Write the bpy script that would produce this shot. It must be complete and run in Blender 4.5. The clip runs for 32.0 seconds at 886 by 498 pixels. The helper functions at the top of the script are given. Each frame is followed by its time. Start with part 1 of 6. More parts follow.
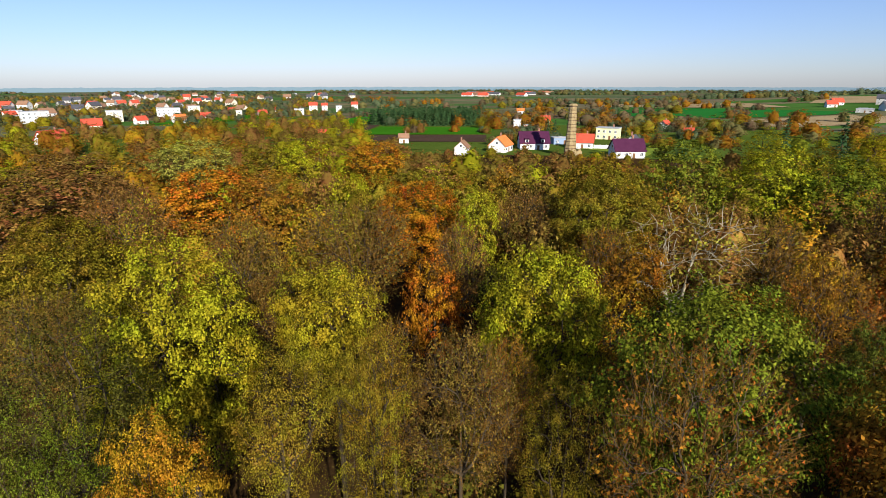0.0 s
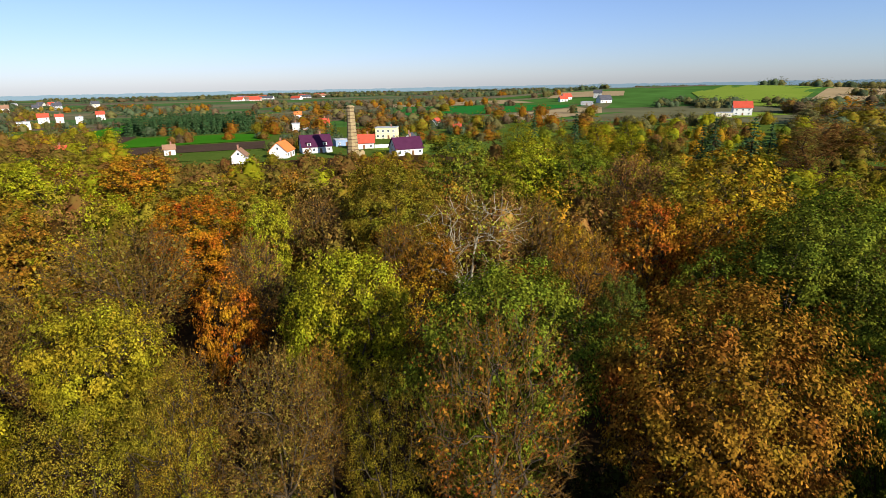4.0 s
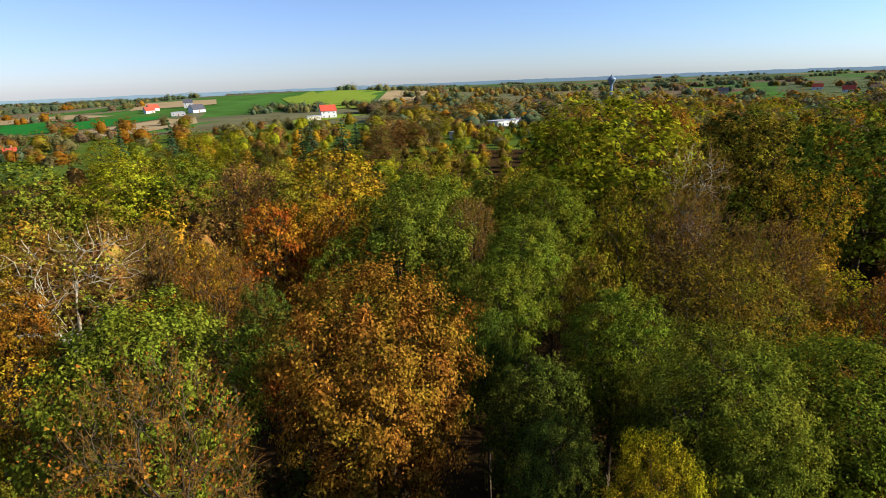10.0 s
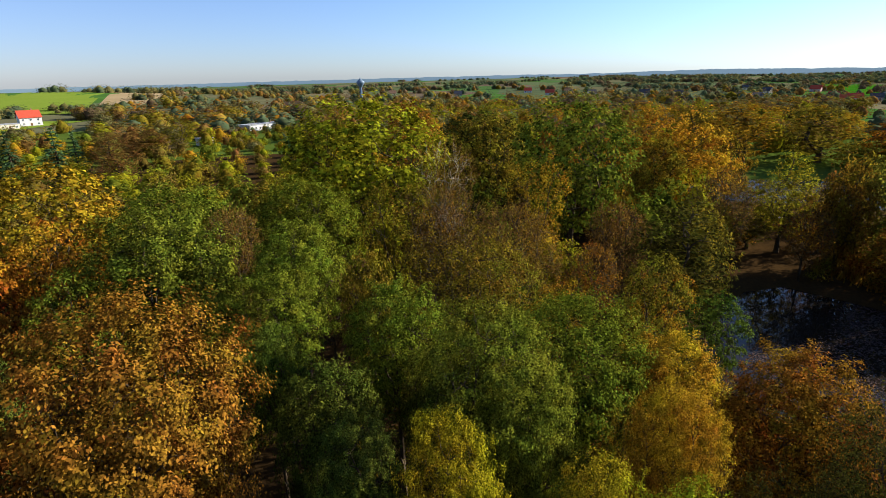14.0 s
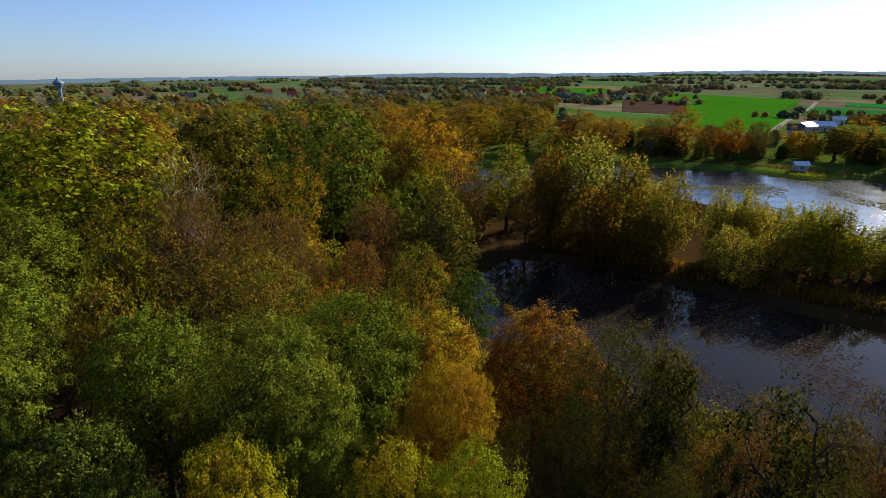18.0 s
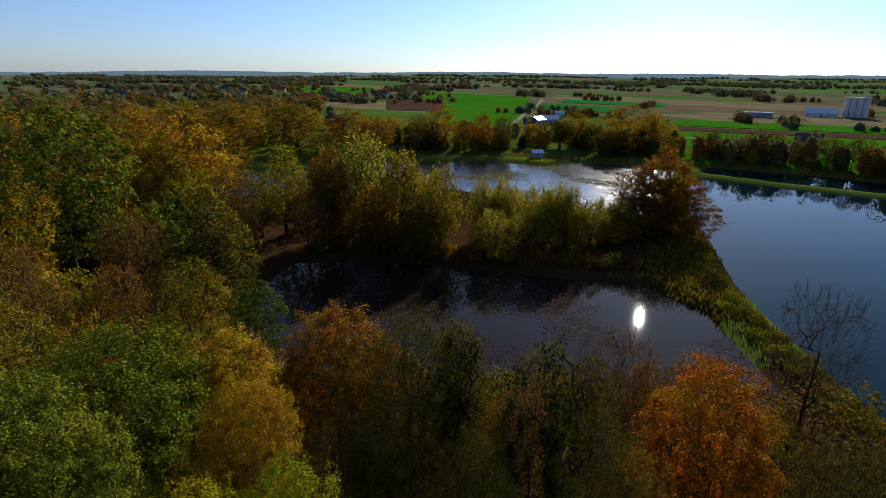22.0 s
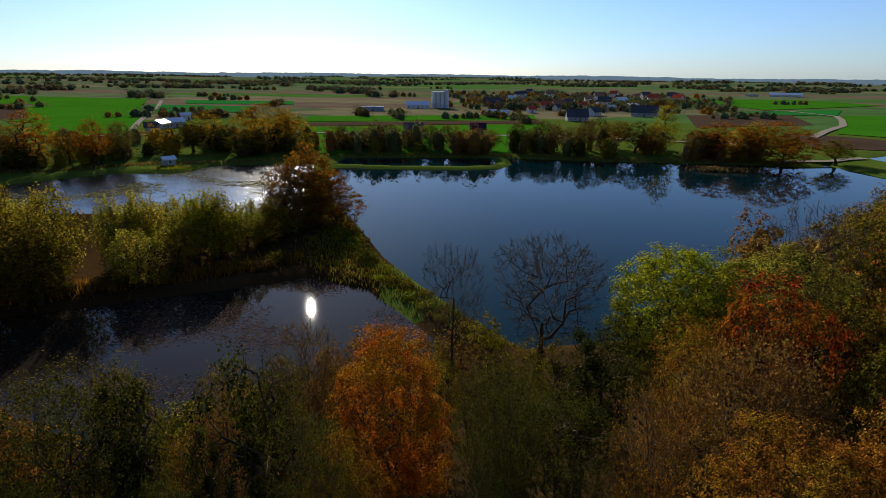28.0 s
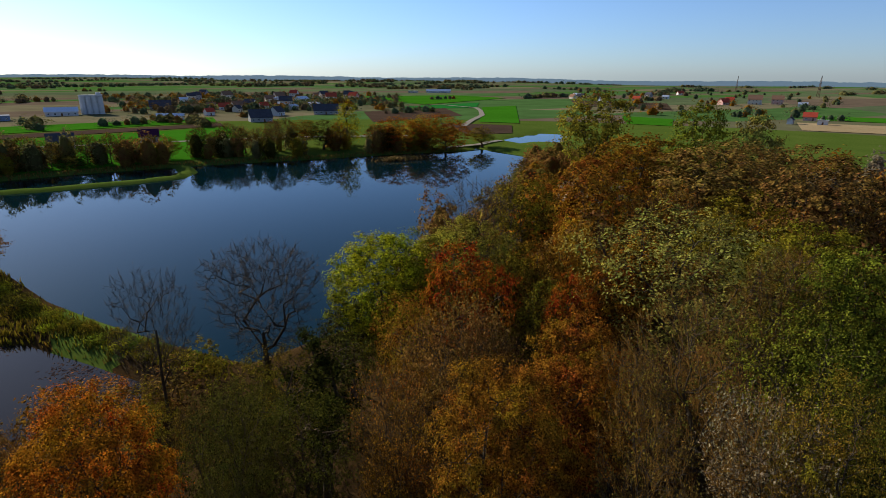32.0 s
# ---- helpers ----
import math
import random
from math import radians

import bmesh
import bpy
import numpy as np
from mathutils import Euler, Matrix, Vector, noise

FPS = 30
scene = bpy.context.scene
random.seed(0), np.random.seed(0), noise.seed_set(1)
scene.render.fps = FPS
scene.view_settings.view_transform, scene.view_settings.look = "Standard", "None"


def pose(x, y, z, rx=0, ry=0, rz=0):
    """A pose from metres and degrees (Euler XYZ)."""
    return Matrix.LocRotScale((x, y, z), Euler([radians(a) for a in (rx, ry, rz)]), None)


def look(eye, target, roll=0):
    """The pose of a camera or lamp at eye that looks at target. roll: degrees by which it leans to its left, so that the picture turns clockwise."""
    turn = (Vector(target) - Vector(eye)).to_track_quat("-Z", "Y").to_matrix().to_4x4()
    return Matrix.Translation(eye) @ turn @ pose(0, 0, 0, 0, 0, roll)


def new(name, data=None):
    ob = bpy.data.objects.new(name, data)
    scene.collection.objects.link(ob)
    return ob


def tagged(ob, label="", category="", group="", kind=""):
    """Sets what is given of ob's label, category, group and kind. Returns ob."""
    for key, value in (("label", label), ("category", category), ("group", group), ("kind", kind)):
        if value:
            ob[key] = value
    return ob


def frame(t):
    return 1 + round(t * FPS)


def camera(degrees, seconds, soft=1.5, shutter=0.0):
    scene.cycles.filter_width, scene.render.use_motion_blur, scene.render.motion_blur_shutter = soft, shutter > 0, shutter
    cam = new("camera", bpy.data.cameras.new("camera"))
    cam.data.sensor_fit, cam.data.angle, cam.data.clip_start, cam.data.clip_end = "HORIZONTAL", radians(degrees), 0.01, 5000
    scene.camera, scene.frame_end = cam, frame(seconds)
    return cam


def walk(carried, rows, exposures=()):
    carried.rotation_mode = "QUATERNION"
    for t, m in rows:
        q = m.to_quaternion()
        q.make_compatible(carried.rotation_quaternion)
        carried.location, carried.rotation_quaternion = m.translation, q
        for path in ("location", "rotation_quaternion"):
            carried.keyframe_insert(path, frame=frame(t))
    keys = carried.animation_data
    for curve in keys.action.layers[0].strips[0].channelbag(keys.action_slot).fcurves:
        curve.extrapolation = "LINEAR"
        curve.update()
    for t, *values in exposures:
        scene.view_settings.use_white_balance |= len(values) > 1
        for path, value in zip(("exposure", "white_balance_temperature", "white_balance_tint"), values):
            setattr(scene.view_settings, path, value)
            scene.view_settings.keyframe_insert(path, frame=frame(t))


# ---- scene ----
EYE = (0.0, 0.0, 36.0)
cam = camera(79.66, 32.0, soft=0.7)
PATH = [
    (0, EYE, (0.04, 95.40, 6.03), -0.05),
    (0.5, EYE, (4.70, 95.30, 6.08), -0.14),
    (1, EYE, (9.25, 94.99, 6.16), -0.24),
    (1.5, EYE, (13.65, 94.48, 6.22), -0.38),
    (2, EYE, (18.54, 93.66, 6.26), -0.56),
    (2.5, EYE, (23.22, 92.60, 6.24), -0.63),
    (4.5, EYE, (41.97, 85.66, 6.00), -1.28),
    (5, EYE, (47.50, 82.70, 5.93), -1.45),
    (5.5, EYE, (52.54, 79.58, 5.89), -1.39),
    (6, EYE, (57.46, 76.11, 5.91), -1.46),
    (6.5, EYE, (62.04, 72.40, 5.85), -1.56),
    (7, EYE, (65.82, 68.97, 5.82), -1.58),
    (7.5, EYE, (69.33, 65.46, 5.86), -1.61),
    (8, EYE, (72.62, 61.77, 5.83), -1.69),
    (8.5, EYE, (75.79, 57.81, 5.77), -1.67),
    (9, EYE, (78.74, 53.68, 5.71), -1.87),
    (9.5, EYE, (81.79, 48.85, 5.60), -2.03),
    (10, EYE, (84.76, 43.42, 5.50), -2.14),
    (10.5, EYE, (87.45, 37.64, 5.41), -2.00),
    (11, EYE, (89.69, 31.85, 5.31), -1.87),
    (11.5, EYE, (91.20, 27.05, 5.17), -1.73),
    (12, EYE, (92.43, 22.32, 5.03), -1.72),
    (12.5, EYE, (93.52, 16.93, 4.90), -1.46),
    (13, EYE, (94.24, 12.17, 4.84), -1.25),
    (13.5, EYE, (94.70, 7.42, 4.75), -1.34),
    (15.5, EYE, (94.23, -11.76, 4.67), -0.93),
    (16, EYE, (93.40, -16.98, 4.58), -0.98),
    (16.5, EYE, (92.09, -22.93, 4.49), -1.08),
    (17, EYE, (90.45, -28.74, 4.49), -1.10),
    (17.5, EYE, (88.44, -34.38, 4.44), -0.82),
    (18, EYE, (86.06, -39.88, 4.31), -0.52),
    (18.5, EYE, (83.34, -45.26, 4.28), -0.41),
    (19, EYE, (80.78, -49.64, 4.23), -0.31),
    (19.5, EYE, (78.10, -53.74, 4.18), -0.13),
    (20, EYE, (74.87, -58.17, 4.21), -0.07),
    (20.5, EYE, (71.90, -61.78, 4.16), 0.05),
    (21, EYE, (68.88, -65.10, 4.10), 0.07),
    (21.5, EYE, (65.59, -68.40, 4.07), 0.15),
    (22, EYE, (62.13, -71.56, 4.08), 0.26),
    (22.5, EYE, (58.56, -74.53, 4.12), 0.21),
    (23, EYE, (55.11, -77.16, 4.23), 0.12),
    (23.5, EYE, (50.87, -80.04, 4.28), 0.03),
    (24, EYE, (46.20, -82.84, 4.32), 0.08),
    (24.5, EYE, (41.41, -85.31, 4.24), 0.12),
    (26.5, EYE, (22.61, -92.10, 4.28), 0.48),
    (27, EYE, (17.39, -93.22, 4.25), 0.43),
    (27.5, EYE, (11.79, -94.09, 4.25), 0.49),
    (28, EYE, (5.97, -94.65, 4.29), 0.52),
    (28.5, EYE, (-0.05, -94.82, 4.22), 0.65),
    (29, EYE, (-6.33, -94.61, 4.23), 0.72),
    (29.5, EYE, (-12.49, -94.02, 4.32), 0.74),
    (30, EYE, (-18.32, -93.07, 4.33), 0.76),
    (30.5, EYE, (-24.75, -91.60, 4.42), 0.68),
    (31, EYE, (-31.75, -89.45, 4.53), 0.58),
    (31.5, EYE, (-38.87, -86.62, 4.60), 0.51),
    (32, EYE, (-45.55, -83.33, 4.66), 0.46),
]
walk(cam, [(t, look(eye, target, roll)) for t, eye, target, roll in PATH],
     exposures=[(0, 0.92), (6, 1.04), (10, 1.2), (14, 1.2), (17, 1.0), (20, 0.68), (23, 0.46), (29, 0.44), (32, 0.62)])

# ---- sky, sun ----
SUN_AZ, SUN_EL = 161.2, 24.2
world = bpy.data.worlds.new("sky")
scene.world = world
world.use_nodes = True
wn = world.node_tree.nodes
sky = wn.new("ShaderNodeTexSky")
sky.sky_type = "NISHITA"
sky.sun_disc = False
sky.sun_elevation = radians(SUN_EL)
sky.sun_rotation = radians(SUN_AZ)
sky.air_density, sky.dust_density, sky.ozone_density = 1.0, 0.25, 3.0
wn["Background"].inputs["Strength"].default_value = 0.07
tint = wn.new("ShaderNodeMixRGB")
tint.blend_type = "MULTIPLY"
tint.inputs[0].default_value = 1.0
way_up, split = wn.new("ShaderNodeTexCoord"), wn.new("ShaderNodeSeparateXYZ")
world.node_tree.links.new(way_up.outputs["Generated"], split.inputs[0])
haze = wn.new("ShaderNodeValToRGB")
haze.color_ramp.elements[0].position, haze.color_ramp.elements[0].color = 0.0, (0.68, 0.81, 1.20, 1)
haze.color_ramp.elements[1].position, haze.color_ramp.elements[1].color = 0.32, (0.92, 0.94, 1.12, 1)
world.node_tree.links.new(split.outputs["Z"], haze.inputs[0])
side = wn.new("ShaderNodeValToRGB")
side.color_ramp.elements[0].position, side.color_ramp.elements[0].color = 0.0, (1.02, 1.15, 1.20, 1)
side.color_ramp.elements[1].position, side.color_ramp.elements[1].color = 1.0, (0.98, 0.90, 0.90, 1)
northward = wn.new("ShaderNodeMapRange")
northward.inputs["From Min"].default_value = -1.0
both = wn.new("ShaderNodeMixRGB")
both.blend_type, both.inputs[0].default_value = "MULTIPLY", 1.0
world.node_tree.links.new(split.outputs["Y"], northward.inputs["Value"])
world.node_tree.links.new(northward.outputs[0], side.inputs[0])
world.node_tree.links.new(haze.outputs[0], both.inputs[1])
world.node_tree.links.new(side.outputs[0], both.inputs[2])
world.node_tree.links.new(both.outputs[0], tint.inputs[2])
world.node_tree.links.new(sky.outputs[0], tint.inputs[1])
world.node_tree.links.new(tint.outputs[0], wn["Background"].inputs["Color"])
sun = new("sun", bpy.data.lights.new("sun", "SUN"))
sun.data.energy, sun.data.angle, sun.data.color = 5.0, radians(0.53), (1.0, 0.93, 0.82)
sun_way = Vector((math.sin(radians(SUN_AZ)) * math.cos(radians(SUN_EL)), math.cos(radians(SUN_AZ)) * math.cos(radians(SUN_EL)), math.sin(radians(SUN_EL))))
sun.matrix_world = look(sun_way * 50 + Vector((0, 0, 60)), (0, 0, 60))


# ---- materials ----
def material(name, rough=0.8, metal=0.0, gloss=0.5):
    m = bpy.data.materials.new(name)
    m.use_nodes = True
    b = m.node_tree.nodes["Principled BSDF"]
    b.inputs["Roughness"].default_value, b.inputs["Metallic"].default_value = rough, metal
    b.inputs["Specular IOR Level"].default_value = gloss
    return m, m.node_tree.nodes, m.node_tree.links, b


def ramp_of(nodes, stops):
    r = nodes.new("ShaderNodeValToRGB")
    while len(r.color_ramp.elements) < len(stops):
        r.color_ramp.elements.new(0.5)
    for e, (p, c) in zip(r.color_ramp.elements, stops):
        e.position, e.color = p, (*c, 1)
    return r


def mottled(name, dark, light, scale, fine=8.0, rough=0.85, bump=0.3, metal=0.0, stretch=(1, 1, 1), contrast=0.25, gloss=0.0):
    """Two scales of noise between two colours, in metres, with fine relief."""
    m, n, l, b = material(name, rough, metal, gloss)
    tc, mp = n.new("ShaderNodeNewGeometry"), n.new("ShaderNodeMapping")
    mp.inputs["Scale"].default_value = stretch
    l.new(tc.outputs["Position"], mp.inputs["Vector"])
    a, c = n.new("ShaderNodeTexNoise"), n.new("ShaderNodeTexNoise")
    a.inputs["Scale"].default_value, a.inputs["Detail"].default_value = scale, 5
    c.inputs["Scale"].default_value, c.inputs["Detail"].default_value = scale * fine, 4
    for t in (a, c):
        l.new(mp.outputs[0], t.inputs["Vector"])
    mix = n.new("ShaderNodeMath")
    mix.operation = "MULTIPLY_ADD"
    l.new(c.outputs["Fac"], mix.inputs[0])
    mix.inputs[1].default_value = 0.5
    half = n.new("ShaderNodeMath")
    half.operation = "MULTIPLY"
    half.inputs[1].default_value = 0.5
    l.new(a.outputs["Fac"], half.inputs[0])
    l.new(half.outputs[0], mix.inputs[2])
    r = ramp_of(n, [(0.5 - contrast, dark), (0.5 + contrast, light)])
    l.new(mix.outputs[0], r.inputs[0])
    l.new(r.outputs[0], b.inputs["Base Color"])
    if bump:
        bp = n.new("ShaderNodeBump")
        bp.inputs["Strength"].default_value = bump
        l.new(c.outputs["Fac"], bp.inputs["Height"])
        l.new(bp.outputs[0], b.inputs["Normal"])
    return m


def leaf_material(name, spread=0.8, through_light=0.27):
    """Leaves: hue from the object's own colour, varied leaf by leaf, with light shining through."""
    m, n, l, b = material(name, 0.6, 0.0, 0.0)
    info, geo = n.new("ShaderNodeObjectInfo"), n.new("ShaderNodeNewGeometry")
    hsv = n.new("ShaderNodeHueSaturation")
    hsv.inputs["Saturation"].default_value = 1.0
    r1 = n.new("ShaderNodeMapRange")
    r1.inputs["To Min"].default_value, r1.inputs["To Max"].default_value = 1 - spread, 1 + spread * 0.9
    l.new(geo.outputs["Random Per Island"], r1.inputs["Value"])
    nz = n.new("ShaderNodeTexNoise")
    nz.inputs["Scale"].default_value, nz.inputs["Detail"].default_value = 0.42, 3
    l.new(geo.outputs["Position"], nz.inputs["Vector"])
    r2 = n.new("ShaderNodeMapRange")
    r2.inputs["From Min"].default_value, r2.inputs["From Max"].default_value = 0.3, 0.7
    r2.inputs["To Min"].default_value, r2.inputs["To Max"].default_value = 0.470, 0.534
    l.new(nz.outputs["Fac"], r2.inputs["Value"])
    l.new(r2.outputs[0], hsv.inputs["Hue"])
    l.new(r1.outputs[0], hsv.inputs["Value"])
    l.new(info.outputs["Color"], hsv.inputs["Color"])
    l.new(hsv.outputs[0], b.inputs["Base Color"])
    tr = n.new("ShaderNodeBsdfTranslucent")
    l.new(hsv.outputs[0], tr.inputs["Color"])
    mx = n.new("ShaderNodeMixShader")
    mx.inputs[0].default_value = through_light
    l.new(b.outputs[0], mx.inputs[1])
    l.new(tr.outputs[0], mx.inputs[2])
    l.new(mx.outputs[0], n["Material Output"].inputs["Surface"])
    return m


def water_material(name, tint, ripple, size, rough, sheen=(1, 1, 1), ior=1.333):
    m, n, l, b = material(name, rough)
    b.inputs["Base Color"].default_value = (*tint, 1)
    b.inputs["IOR"].default_value = ior
    b.inputs["Specular Tint"].default_value = (*sheen, 1)
    geo = n.new("ShaderNodeNewGeometry")
    a, c = n.new("ShaderNodeTexNoise"), n.new("ShaderNodeTexNoise")
    a.inputs["Scale"].default_value, a.inputs["Detail"].default_value = size, 3
    c.inputs["Scale"].default_value, c.inputs["Detail"].default_value = size * 0.08, 3
    l.new(geo.outputs["Position"], a.inputs["Vector"])
    l.new(geo.outputs["Position"], c.inputs["Vector"])
    r = n.new("ShaderNodeMapRange")
    r.inputs["From Min"].default_value, r.inputs["From Max"].default_value = 0.42, 0.62
    r.inputs["To Min"].default_value, r.inputs["To Max"].default_value = ripple * 0.25, ripple
    l.new(c.outputs["Fac"], r.inputs["Value"])
    bp = n.new("ShaderNodeBump")
    bp.inputs["Distance"].default_value = 0.1
    l.new(r.outputs[0], bp.inputs["Strength"])
    l.new(a.outputs["Fac"], bp.inputs["Height"])
    l.new(bp.outputs[0], b.inputs["Normal"])
    return m


LEAF = leaf_material("autumn leaves")
LEAF_THIN = leaf_material("thin backlit leaves", 0.6, 0.56)
LEAF_FAR = leaf_material("leaves of distant woods", 0.3, 0.4)
TWIG = mottled("thin twigs", (0.072, 0.036, 0.008), (0.180, 0.096, 0.022), 0.5, 9, 0.9, 0.0)
NEEDLE = leaf_material("conifer needles", 0.4, 0.15)
BARK = mottled("bark", (0.030, 0.022, 0.014), (0.094, 0.071, 0.044), 3.0, 6, 0.9, 0.6, stretch=(1, 1, 0.25))
PALE_BARK = mottled("pale weathered bark", (0.195, 0.169, 0.109), (0.345, 0.300, 0.210), 2.0, 6, 0.85, 0.4, stretch=(1, 1, 0.25))
LITTER = mottled("leaf litter and soil", (0.021, 0.013, 0.006), (0.064, 0.036, 0.013), 0.15, 14, 0.95, 0.6)
MEADOW = mottled("rough meadow grass", (0.041, 0.075, 0.009), (0.090, 0.120, 0.021), 0.05, 16, 0.95, 0.3)
CROP = mottled("young winter crop", (0.024, 0.105, 0.005), (0.041, 0.154, 0.009), 0.02, 20, 0.9, 0.2)
DARK_CROP = mottled("dark green crop", (0.013, 0.105, 0.017), (0.022, 0.150, 0.026), 0.02, 20, 0.9, 0.2)
PASTURE = mottled("pale pasture", (0.120, 0.180, 0.019), (0.180, 0.232, 0.034), 0.02, 20, 0.9, 0.2)
SOIL = mottled("ploughed soil", (0.041, 0.027, 0.018), (0.079, 0.051, 0.034), 0.04, 18, 0.95, 0.4)
STUBBLE = mottled("dry stubble", (0.225, 0.158, 0.075), (0.345, 0.262, 0.143), 0.03, 18, 0.95, 0.3)
WATER_CALM = water_material("calm lake water", (0.001, 0.010, 0.014), 0.03, 1.2, 0.015, (0.04, 0.78, 0.74), 1.2)
WATER_DARK = water_material("dark pond water", (0.014, 0.011, 0.008), 0.012, 4.0, 0.016, (1, 1, 1), 1.2)
WATER_GLITTER = water_material("wind-ruffled pond water", (0.010, 0.014, 0.016), 0.6, 2.5, 0.15, (1, 1, 1), 1.5)



def farmland(name):
    """Long narrow fields, each with its own crop, stubble or soil."""
    m, n, l, b = material(name, 0.95, 0.0, 0.0)
    geo, mp, vo = n.new("ShaderNodeNewGeometry"), n.new("ShaderNodeMapping"), n.new("ShaderNodeTexVoronoi")
    mp.inputs["Rotation"].default_value = (0, 0, radians(17))
    mp.inputs["Scale"].default_value = (0.0032, 0.011, 1)
    vo.voronoi_dimensions, vo.distance = "2D", "CHEBYCHEV"
    vo.inputs["Scale"].default_value, vo.inputs["Randomness"].default_value = 1.0, 0.8
    l.new(geo.outputs["Position"], mp.inputs["Vector"])
    l.new(mp.outputs[0], vo.inputs["Vector"])
    sep = n.new("ShaderNodeSeparateColor")
    l.new(vo.outputs["Color"], sep.inputs[0])
    r = ramp_of(n, [(0.0, (0.050, 0.115, 0.022)), (0.18, (0.075, 0.095, 0.045)), (0.34, (0.105, 0.100, 0.050)), (0.48, (0.115, 0.085, 0.055)), (0.60, (0.055, 0.110, 0.030)), (0.76, (0.140, 0.120, 0.065)), (0.86, (0.085, 0.110, 0.048))])
    r.color_ramp.interpolation = "CONSTANT"
    l.new(sep.outputs[0], r.inputs[0])
    nz = n.new("ShaderNodeTexNoise")
    nz.inputs["Scale"].default_value, nz.inputs["Detail"].default_value = 0.03, 6
    l.new(geo.outputs["Position"], nz.inputs["Vector"])
    mx = n.new("ShaderNodeMixRGB")
    mx.blend_type = "OVERLAY"
    mx.inputs[0].default_value = 0.5
    l.new(r.outputs[0], mx.inputs[1])
    l.new(nz.outputs["Fac"], mx.inputs[2])
    l.new(mx.outputs[0], b.inputs["Base Color"])
    return m


FARMLAND = farmland("strip fields")

# ---- the lie of the land ----
LAKE = [(-7, -65), (2, -76), (10.5, -88), (18.5, -100.5), (26.5, -118), (38, -141), (49, -166), (56, -200), (59, -227), (26, -233), (-14, -235),
        (-61, -231), (-107, -229.5), (-132, -225.5), (-146, -229), (-152, -193), (-130, -170), (-98, -138), (-70, -112), (-45, -88), (-26, -70)]
POND = [(5, -61), (5, -67), (11, -75), (19, -85), (30, -89), (43, -82), (58, -75), (73, -68), (80, -62), (86, -56), (84, -48), (72, -36), (56, -27), (40, -38), (22, -50)]
MERE = [(66, -212), (86, -208), (104, -202), (108, -187), (118, -184), (130, -184), (148, -165), (162, -146), (176, -120), (182, -88), (176, -66), (165, -62),
        (144, -79), (143, -100), (118, -122), (93, -128), (75, -127), (58, -128), (46, -137), (55, -165), (61, -196)]
POOL = [(-179, -258), (-221, -274), (-231, -259), (-202, -232), (-177, -241)]


def signed(px, py, poly):
    """Distance to a closed outline, negative inside it."""
    px, py = np.asarray(px, float), np.asarray(py, float)
    best, inside = np.full(px.shape, 1e9), np.zeros(px.shape, bool)
    for (ax, ay), (bx, by) in zip(poly, poly[1:] + poly[:1]):
        dx, dy = bx - ax, by - ay
        k = np.clip(((px - ax) * dx + (py - ay) * dy) / (dx * dx + dy * dy), 0, 1)
        best = np.minimum(best, np.hypot(px - ax - k * dx, py - ay - k * dy))
        if ay != by:
            inside ^= ((ay > py) != (by > py)) & (px < (bx - ax) * (py - ay) / (by - ay) + ax)
    return np.where(inside, -best, best)


def smooth(v, a, b):
    k = np.clip((np.asarray(v, float) - a) / (b - a), 0, 1)
    return k * k * (3 - 2 * k)


DIKE = [(58, -207), (32, -205.5), (7, -207), (-7, -211), (-11, -219), (-10, -232)]


def to_line(px, py, line):
    best = np.full(np.shape(px), 1e9)
    for (ax, ay), (bx, by) in zip(line, line[1:]):
        dx, dy = bx - ax, by - ay
        k = np.clip(((px - ax) * dx + (py - ay) * dy) / (dx * dx + dy * dy), 0, 1)
        best = np.minimum(best, np.hypot(px - ax - k * dx, py - ay - k * dy))
    return best


def shore(px, py):
    return np.minimum.reduce([signed(px, py, p) for p in (LAKE, POND, MERE, POOL)])


def land(px, py, water=True):
    """Height of the ground over the water level."""
    px, py = np.asarray(px, float), np.asarray(py, float)
    r, az = np.hypot(px, py), np.arctan2(px, py)
    s = shore(px, py) if water else np.full(px.shape, 90.0)
    z = np.clip(0.45 * s, -1.6, 0.9) + 1.6 * smooth(s, 4, 50)
    if water:
        z = np.maximum(z, 0.75 - 0.28 * np.maximum(to_line(px, py, DIKE) - 1.0, 0) ** 1.3)
    north = smooth(py, -60, 120)
    z = z + 2.0 * north * smooth(r, 60, 260)
    # long low hills, and the valley's rim against the sky
    far = -14 + 9 * np.cos(az - radians(140)) + 4 * np.cos(2 * az - radians(250))
    z = z + far * smooth(r, 900, 4300)
    z = z + 20 * np.exp(-(((px - 700) / 330) ** 2 + ((py - 640) / 300) ** 2))
    z = z + 12 * np.exp(-(((px - 1500) / 700) ** 2 + ((py + 500) / 600) ** 2))
    z = z + 10 * smooth(r, 900, 2600) * np.sin(px / 410 + 1) * np.sin(py / 530 + 2) * smooth(-py, -800, 900)
    return z


def height(px, py):
    return float(land(np.array([px]), np.array([py]), math.hypot(px, py) < 335)[0])


